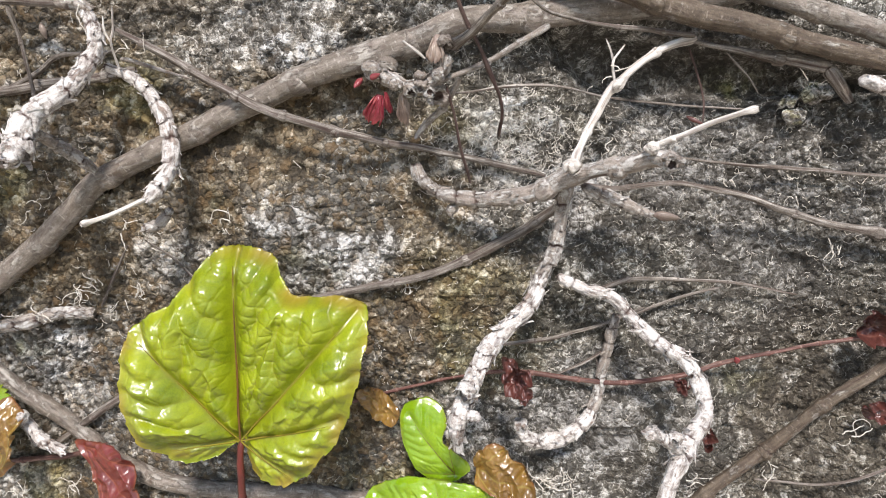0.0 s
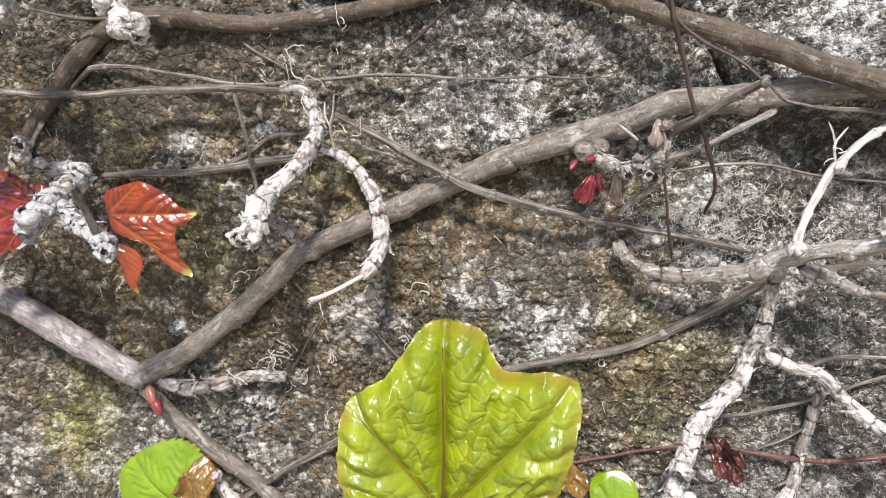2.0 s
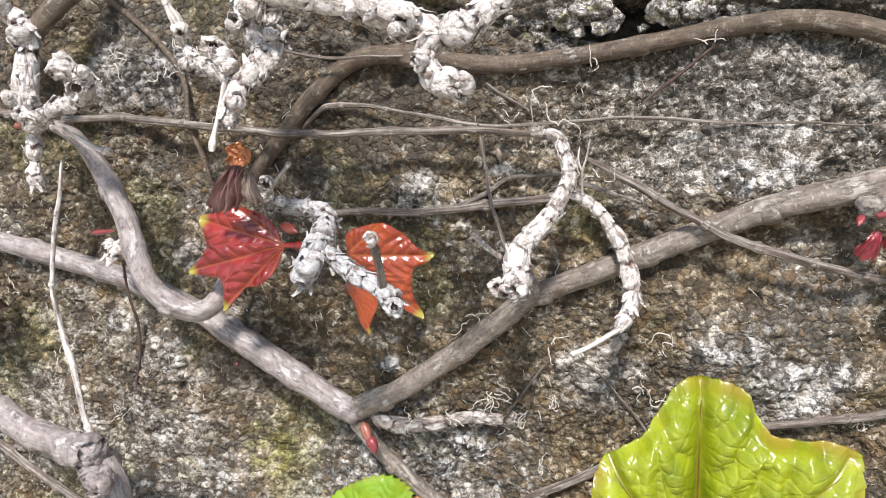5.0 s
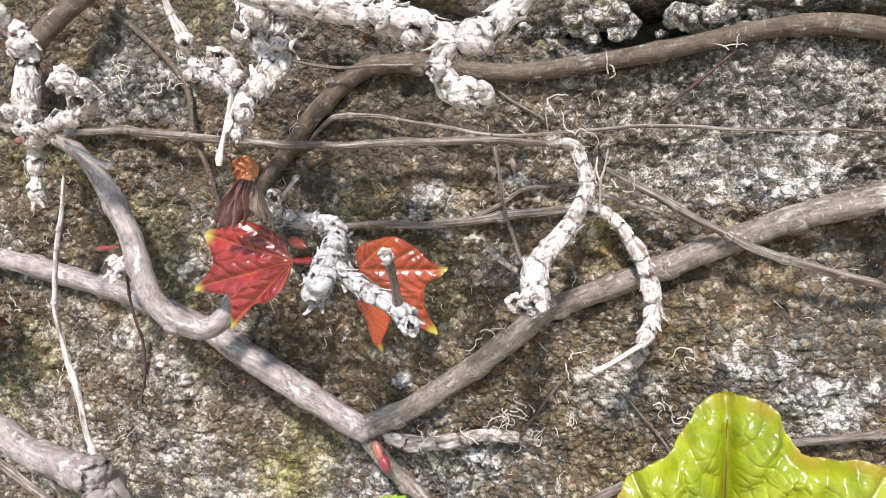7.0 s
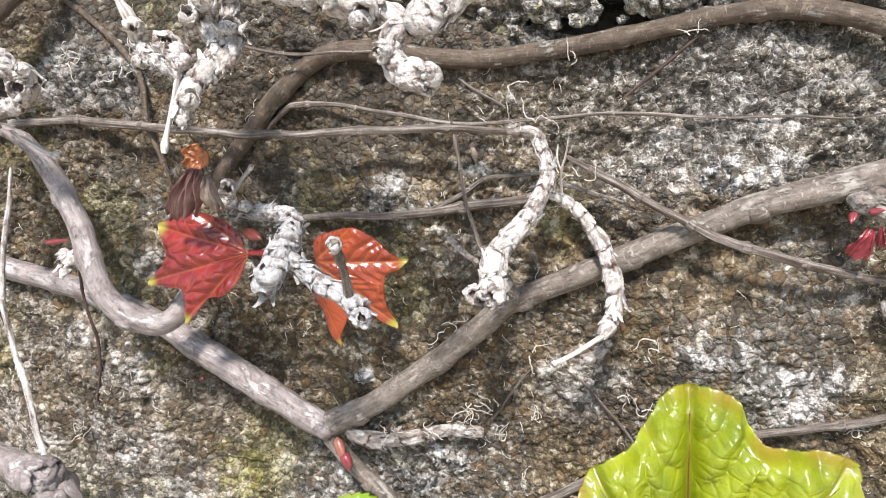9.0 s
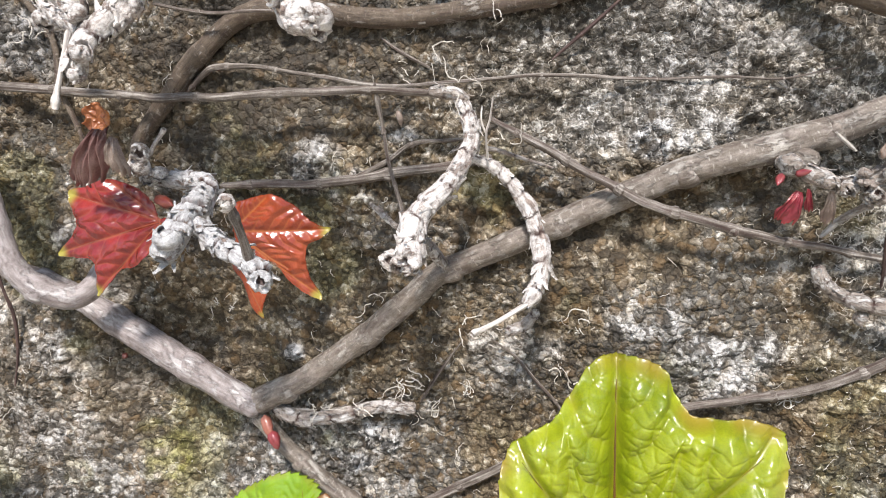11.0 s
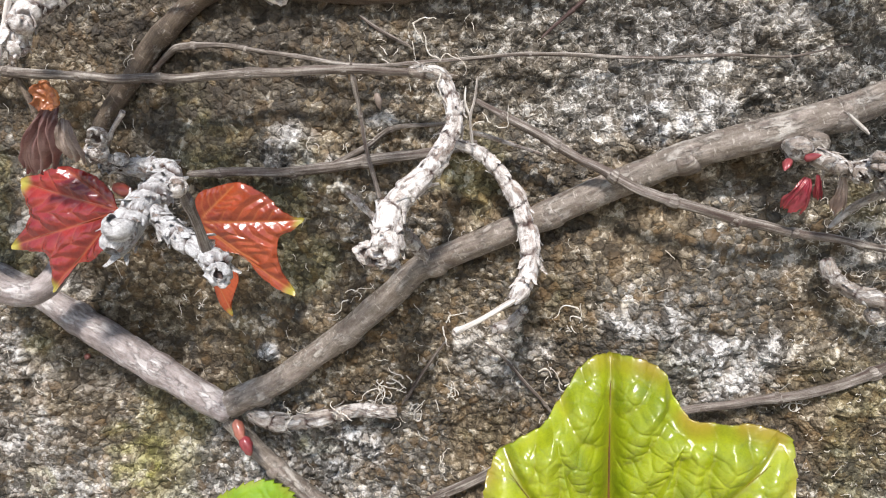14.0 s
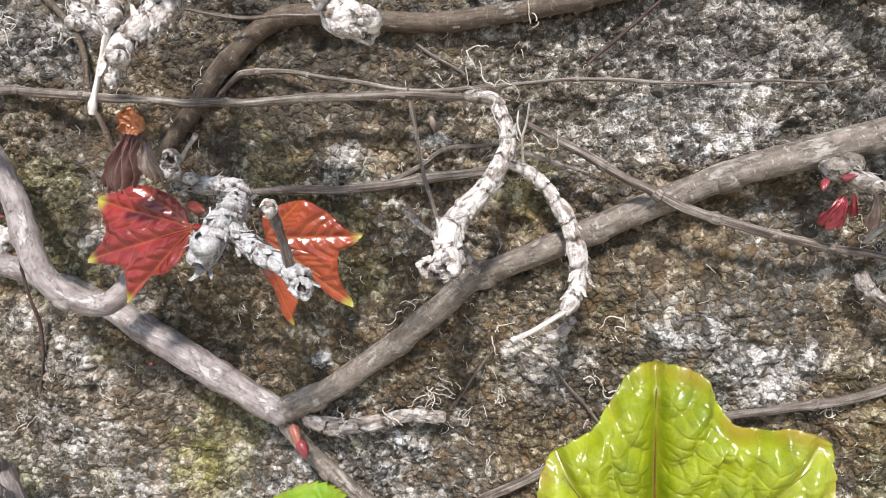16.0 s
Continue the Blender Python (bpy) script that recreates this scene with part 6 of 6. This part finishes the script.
def withered(label, mat, foot, left, right, pleats):
    """A dead leaf that hangs from its foot, pleated like a closed fan: its two lower corners."""
    top = new("young_leaf" if mat is BUD else "withered_leaf")
    top.location = place(*foot)
    tagged(top, label, "leaf", "creeper leaves")
    a, b, c = [np.array(q, dtype=float) for q in (foot, left, right)]
    rows, cols = 26, 72
    F, S = [q.ravel() for q in np.meshgrid(np.linspace(0, 1, rows), np.linspace(0, 1, cols), indexing="ij")]
    key = np.stack([S * 5, F * 2.2, np.full_like(S, 3.7)], axis=1)
    S2 = np.clip(S + 0.10 * vnoise(key * (0.8, 1, 1)) * F, -0.05, 1.05)
    ragged = 1 + (0.16 * vnoise(key * (2.2, 0, 1), 3) + 0.08 * vnoise(key * (6, 0, 1), 4)) * F
    wide = (0.22 + 0.78 * F ** 0.8) * (1 - 0.25 * smooth(0.75, 1, F))
    mid, span = (b + c) / 2, c - b
    pts = a + (mid - a) * (F * ragged)[:, None] + span * ((S2 - 0.5) * wide)[:, None]
    wave = 1 - 2 * np.abs((S * pleats + 1.0 * vnoise(key * (0.9, 0.7, 1), 6)) % 1.0 - 0.5) * 2
    size = np.linalg.norm(span) / 13
    pts[:, 2] += size * 1.2 * wave * np.clip(F * 2.5, 0.2, 1) + size * (2.2 * np.sin(np.pi * F) - 2.5 * (S - 0.5) ** 2 + 0.6 * vnoise(key * 3, 8))
    back = pts - (0, 0, 0.3)
    n = len(pts)
    g = grid_faces(rows, cols)
    faces = np.vstack([g, g[:, ::-1] + n])
    both = np.vstack([pts, back])
    mesh_part("blade", place_all(both[:, 0], both[:, 1], both[:, 2]), faces, mat, top, "", {"vein": np.tile(smooth(0.5, 1, wave) * 0.6, 2), "rim": np.tile(smooth(0.85, 1, F), 2), "tip": np.zeros(2 * n)})


def curl(dice, start, length, r, wild):
    """A wandering hair-thin line of (u, v, h, r) points."""
    at = np.array(start, dtype=float)
    heading, bend = dice.choice((1.57, -1.57)) + dice.normal(0, 0.8), 0.0
    pts, n = [], max(6, int(length / 0.8))
    rise = dice.uniform(-0.1, 0.35)
    for k in range(n):
        pts.append((*at, r * (1 - 0.6 * k / n)))
        bend = 0.35 * bend + dice.normal(0, wild)
        heading += bend
        at = at + np.array((math.cos(heading), math.sin(heading), rise * math.cos(3.1 * k / n))) * length / n
    return np.array(pts)


def thin_lines(lines, sides=5):
    verts, faces, base = [], [], 0
    ang = np.linspace(0, 2 * np.pi, sides, endpoint=False)
    for line in lines:
        tan, one, two = frames_along(line[:, :3])
        ring = line[:, None, :3] + line[:, 3][:, None, None] * (np.cos(ang)[None, :, None] * one[:, None, :] + np.sin(ang)[None, :, None] * two[:, None, :])
        verts.append(ring.reshape(-1, 3))
        faces.append(grid_faces(len(line), sides, wrap=True) + base)
        base += len(line) * sides
    v = np.vstack(verts)
    return place_all(v[:, 0], v[:, 1], v[:, 2]), np.vstack(faces)


root_count = 0


def rootlets(u, v, h, count, length):
    """A tuft of dry curling aerial rootlets."""
    global root_count
    root_count += 1
    dice = np.random.default_rng(root_count + 500)
    lines = []
    for _ in range(max(3, int(count * 0.8))):
        start = (u + dice.normal(0, 1.6), v + dice.normal(0, 1.6), h + dice.uniform(0, 2))
        lines.append(curl(dice, start, length * dice.uniform(0.35, 1.1), dice.uniform(0.15, 0.30), 0.36))
    verts, faces = thin_lines(lines)
    ob = mesh_part("rootlet_tuft", verts, faces, ROOT)
    tagged(ob, "tuft of pale curling dry aerial rootlets on the wall", "rootlets", "rootlet tufts")


def root_litter():
    """Countless broken rootlet ends that stick to the stone."""
    dice = np.random.default_rng(77)
    u, v = dice.uniform(-440, 170, 1500), dice.uniform(-185, 70, 1500)
    thick = vnoise(np.stack([u / 45, v / 45, np.zeros_like(u)], axis=1), 41)
    keep = thick + dice.uniform(-0.6, 0.6, len(u)) > -0.1
    extra = 520
    u = np.concatenate([u[keep], dice.normal(8, 20, extra), dice.normal(110, 30, extra // 3)])
    v = np.concatenate([v[keep], dice.normal(-26, 11, extra), dice.normal(-55, 35, extra // 3)])
    keep = np.ones(len(u), dtype=bool)
    u, v = u[keep], v[keep]
    ok = v < np.interp(u, JOINT_U, JOINT_V) - 10
    u, v = u[ok], v[ok]
    h, _ = granite_face(u, v)
    lines = [curl(dice, (a, b, c + 0.5), dice.uniform(2, 6), dice.uniform(0.08, 0.17), 0.5) for a, b, c in zip(u, v, h)]
    u, v = dice.uniform(-45, 175, 3600), dice.uniform(-125, 25, 3600)
    ok = (v < np.interp(u, JOINT_U, JOINT_V) - 8) & (vnoise(np.stack([u / 22, v / 22, np.zeros_like(u)], axis=1), 43) + dice.uniform(-0.7, 0.7, len(u)) > 0)
    u, v = u[ok], v[ok]
    h, _ = granite_face(u, v)
    lines += [curl(dice, (a, b, c + 0.3), dice.uniform(0.8, 2.6), dice.uniform(0.08, 0.18), 0.7) for a, b, c in zip(u, v, h)]
    verts, faces = thin_lines(lines, 4)
    tagged(mesh_part("rootlet_litter", verts, faces, ROOT), "scattered broken pale rootlet ends stuck to the stone", "rootlets", kind="stuff")


root_litter()
rootlets(-134.6, 25.4, 15, 4, 14)
rootlets(-161.1, -80.7, -3, 9, 13)
rootlets(-150.5, -89.3, -4, 7, 9)
rootlets(-192.0, -90.5, 3, 8, 9)
rootlets(-176.8, -91.0, 1, 5, 8)
rootlets(-138.4, -54.5, 2, 3, 9)
rootlets(-95.1, -47.8, 6, 4, 10)
rootlets(-91.6, -56.2, 4, 4, 10)
rootlets(-101.4, -74.1, 3, 4, 14)
rootlets(-141.7, -106.9, -6, 5, 11)
rootlets(-168.0, -46.2, 8, 3, 10)
rootlets(-164.0, -12.2, 2, 4, 5)
rootlets(-238.7, 31.4, 5, 4, 7)
rootlets(-281.2, 56.7, 10, 5, 9)
rootlets(-313.1, 52.0, 6, 10, 9)
rootlets(-293.5, 47.1, 6, 8, 8)
rootlets(-291.0, -84.4, 4, 5, 10)
rootlets(-329.2, -103.0, 6, 7, 12)
rootlets(-358.1, -76.6, 6, 3, 8)
rootlets(-381.2, -49.5, 6, 4, 9)
rootlets(-235.3, -52.2, -4, 4, 8)
rootlets(-228.2, -55.3, -4, 4, 7)
rootlets(-153.5, 28.2, 4, 3, 6)
rootlets(-147.2, 35.5, 2, 3, 8)
rootlets(-122.2, 8.1, 12, 4, 12)
rootlets(-33.0, -77.2, 2, 6, 9)
rootlets(33.5, 4.5, 17, 3, 6)
rootlets(35.9, -24.3, 10, 6, 8)
rootlets(8.0, -6.5, 3, 3, 5)
rootlets(18.4, -8.3, 3, 3, 5)
rootlets(98.9, -2.7, 2, 6, 9)
rootlets(18.8, -153.2, 3, 10, 14)
rootlets(29.4, -150.1, 3, 8, 12)
rootlets(124.8, -125.4, 5, 5, 14)
rootlets(103.3, -140.9, 4, 6, 11)
rootlets(73.6, -147.8, 3, 5, 9)
rootlets(75.6, -34.5, 1, 6, 6)
rootlets(97.6, -35.9, 2, 6, 6)
rootlets(115.5, -57.4, 1, 8, 7)
rootlets(-138.9, -81.3, -2, 8, 9)
rootlets(-154.3, -77.2, -2, 6, 9)
rootlets(36.4, -37.1, 12, 6, 7)
rootlets(-99.0, -54.9, 3, 4, 6)
rootlets(-195.7, -168.0, 2, 9, 11)
rootlets(-172.9, -164.2, 2, 8, 10)
rootlets(-35.9, 0.8, 14, 6, 5)
rootlets(-19.0, 5.9, 20, 6, 4)
rootlets(-90.1, 53.4, 3, 4, 8)
rootlets(-16.9, 43.3, 10, 6, 8)
rootlets(-106.9, -68.6, 2, 4, 8)
rootlets(-124.5, 44.3, 1, 4, 8)
rootlets(-3.3, 35.6, 6, 5, 7)
knob(-150.7, 36.5, 86, 3.12, False)
knob(-157.2, 37.6, 84, 3.82, False)
knob(-157.2, 50.9, 74, 4.79, False)
knob(-165.4, 43.3, 80, 3.15, True)
knob(-238.1, 46.4, 50, 4.41, False)
knob(-243.9, 53.7, 48, 4.11, True)
knob(-286.3, 43.4, 66, 4.70, True)
knob(-281.7, 38.4, 64, 4.06, True)
knob(-293.3, 39.1, 40, 3.80, True)
knob(-263.2, 47.2, 32, 3.77, False)
knob(-262.7, 58.2, 36, 3.12, True)
knob(-227.1, 33.3, 64, 3.17, False)
knob(-228.9, 27.8, 64, 2.40, True)
knob(-230.7, 62.2, 46, 3.71, False)
knob(-188.4, 58.1, 66, 3.47, False)
knob(-173.5, 51.2, 72, 3.03, False)
knob(-285.8, 44.1, 66, 4.09, True)
knob(-277.8, 43.0, 66, 2.36, False)
knob(-331.6, 27.4, 33, 4.99, False)
knob(-304.3, 32.4, 48, 3.61, False)
for at in ((-236, 58, 46, 3.2, True), (-226, 66, 40, 3.4, False), (-222, 47, 46, 2.6, True), (-240, 50, 50, 2.8, True), (-233, 44, 56, 3.0, False), (-224, 55, 46, 2.8, False), (-338, 59, 28, 4.6, False), (-341, 36, 33, 3.4, False), (-333, 30, 36, 3.0, True), (-183, 57, 70, 3.4, False), (-172, 54, 72, 3.2, True)):
    knob(*at)
knob(-148.6, -24.5, 44, 2.83, True)
knob(-152.7, -24.1, 42, 2.87, True)
knob(-144.7, -22.9, 46, 3.94, True)
knob(-240.8, -2.8, 20, 3.27, False)
knob(-236.3, -1.4, 22, 2.82, False)
knob(-204.0, -14.6, 68, 3.87, False)
knob(-174.8, -22.0, 76, 3.00, True)
knob(-178.1, -2.0, 83, 2.3, False, PALE)
knob(-311.3, -23.3, 20, 4.83, True)
knob(-311.2, -99.0, 46, 7.62, False)
knob(-297.3, -102.7, 56, 6.05, False)
knob(47.3, -22.7, 46, 3.11, True)
knob(21.6, -26.5, 30, 2.90, False)
knob(42.8, -19.6, 41, 1.91, False)
knob(-41.2, 1.7, 15, 3.98, False)
knob(-28.6, -4.3, 21, 2.65, True)
knob(-17.7, 9.8, 25, 2.55, True)
knob(-21.2, 5.8, 24, 2.06, False)
knob(-25.6, 0.8, 24, 2.08, False)
knob(-32.9, -2.6, 22, 2.46, False)
knob(-19.4, 0.8, 25, 2.23, False)
knob(-22.1, -5.1, 24, 2.09, True)
knob(-24.2, -2.9, 24, 2.26, True)
knob(-9.2, -96.3, 40, 3.40, True)
knob(-5.5, -104.9, 42, 2.50, False)
knob(50.9, -99.0, 60, 2.23, True)
knob(42.3, -94.9, 66, 1.85, True)
knob(8.8, -118.5, 20, 2.38, True)
knob(19.1, -126.4, 16, 3.23, False)
knob(-184.6, -129.0, 9, 2.88, False)
knob(-4.9, 3.8, 22, 1.55, False)
knob(35.5, -2.9, 18, 1.57, False)
knob(-16.1, -44.3, 8, 2.33, False)
knob(3.1, 22.3, 51, 1.78, False)
knob(-151.2, 33.6, 86, 2.42, True)
knob(-158.4, 36.0, 84, 2.73, False)
knob(-350.7, 70.5, 24, 5.87, False)
knob(-271.2, -17.4, 22, 2.19, False)
knob(-37.8, 3.1, 12, 4.37, False)
knob(-241.5, 5.8, 32, 3.09, True)
knob(-241.6, -0.3, 28, 3.55, False)
knob(-20.4, -5.5, 18, 3.87, True)
bud("coral bud scale below the fork", CORAL, (-212.6, -93.4, 6), (-209.0, -101.0, 9), 2.0)
bud("small crumpled crimson bud below the fork", BUD, (-209.6, -98.4, 8), (-206.2, -105.0, 9), 2.2)
bud("tiny coral-red bud on a spur", BUD, (-44.4, -0.9, 18), (-46.3, -3.5, 22), 1.08)
bud("tiny red bud scale", BUD, (-41.2, -0.6, 20), (-37.8, 0.5, 22), 0.93)
bud("narrow pink bud on a stalk", BUD, (-323.9, -17.8, 18), (-306.0, -14.8, 26), 1.17)
bud("dark red bud on the stone", WINE, (-270.3, -73.7, 4), (-268.8, -74.5, 6), 1.22)
bud("orange-brown leaf bud beside the red leaf", RUSSET, (-232.3, -9.1, 30), (-222.5, -10.6, 36), 1.91)
bud("red leaf stalk base", BUD, (-227.8, -18.3, 28), (-220.5, -13.8, 34), 1.19)
bud("pale brown papery bud scale", PAPER, (-30.8, -5.3, 18), (-30.6, -16.2, 14), 1.21)
bud("small pink node bud on a runner", BUD, (85.5, -98.8, 5), (83.3, -95.5, 8), 0.90)
bud("pale dry bud scale stuck to the stone", PAPER, (-159.2, 17.5, 3), (-157.8, 12.1, 3), 1.02)
bud("small dark red bud leaf", WINE, (60.3, -12.7, 6), (66.0, -15.7, 8), 0.62)
withered("withered purple-brown leaf pleated like a closed fan", PLUM, (-239.2, 14.9, 44), (-257.0, -4.5, 38), (-240.5, -1.6, 40), 3)
withered("hanging folded crimson young leaf", BUD, (-38.8, -5.8, 17), (-45.7, -13.1, 15), (-37.9, -16.0, 15), 1)
withered("small rose-red young leaf beside a crimson one", BUD, (-36.8, -4.9, 18), (-37.3, -10.8, 16), (-34.3, -11.5, 16), 2)
bud("brown pointed dry bud at the end of a ragged shoot", PAPER, (50.6, -44.3, 13), (59.6, -45.3, 12), 1.6)
withered("pale papery husk beside the withered leaf", PAPER, (-235.5, 11.0, 44), (-238.9, 1.6, 43), (-231.4, -1.4, 41), 3)
withered("curled brown bud husk above a gnarled spur", PAPER, (-19.6, 12.2, 24), (-23.4, 4.6, 26), (-16.8, 4.2, 26), 2)
withered("small dry bud husk below a gnarled spur", PAPER, (-31.4, -5.2, 20), (-33.6, -13.8, 17), (-28.8, -14.4, 17), 1)
bud("tiny coral bud at the foot of an upright spur", CORAL, (-338.6, 25.6, 34), (-332.6, 26.8, 37), 1.5)
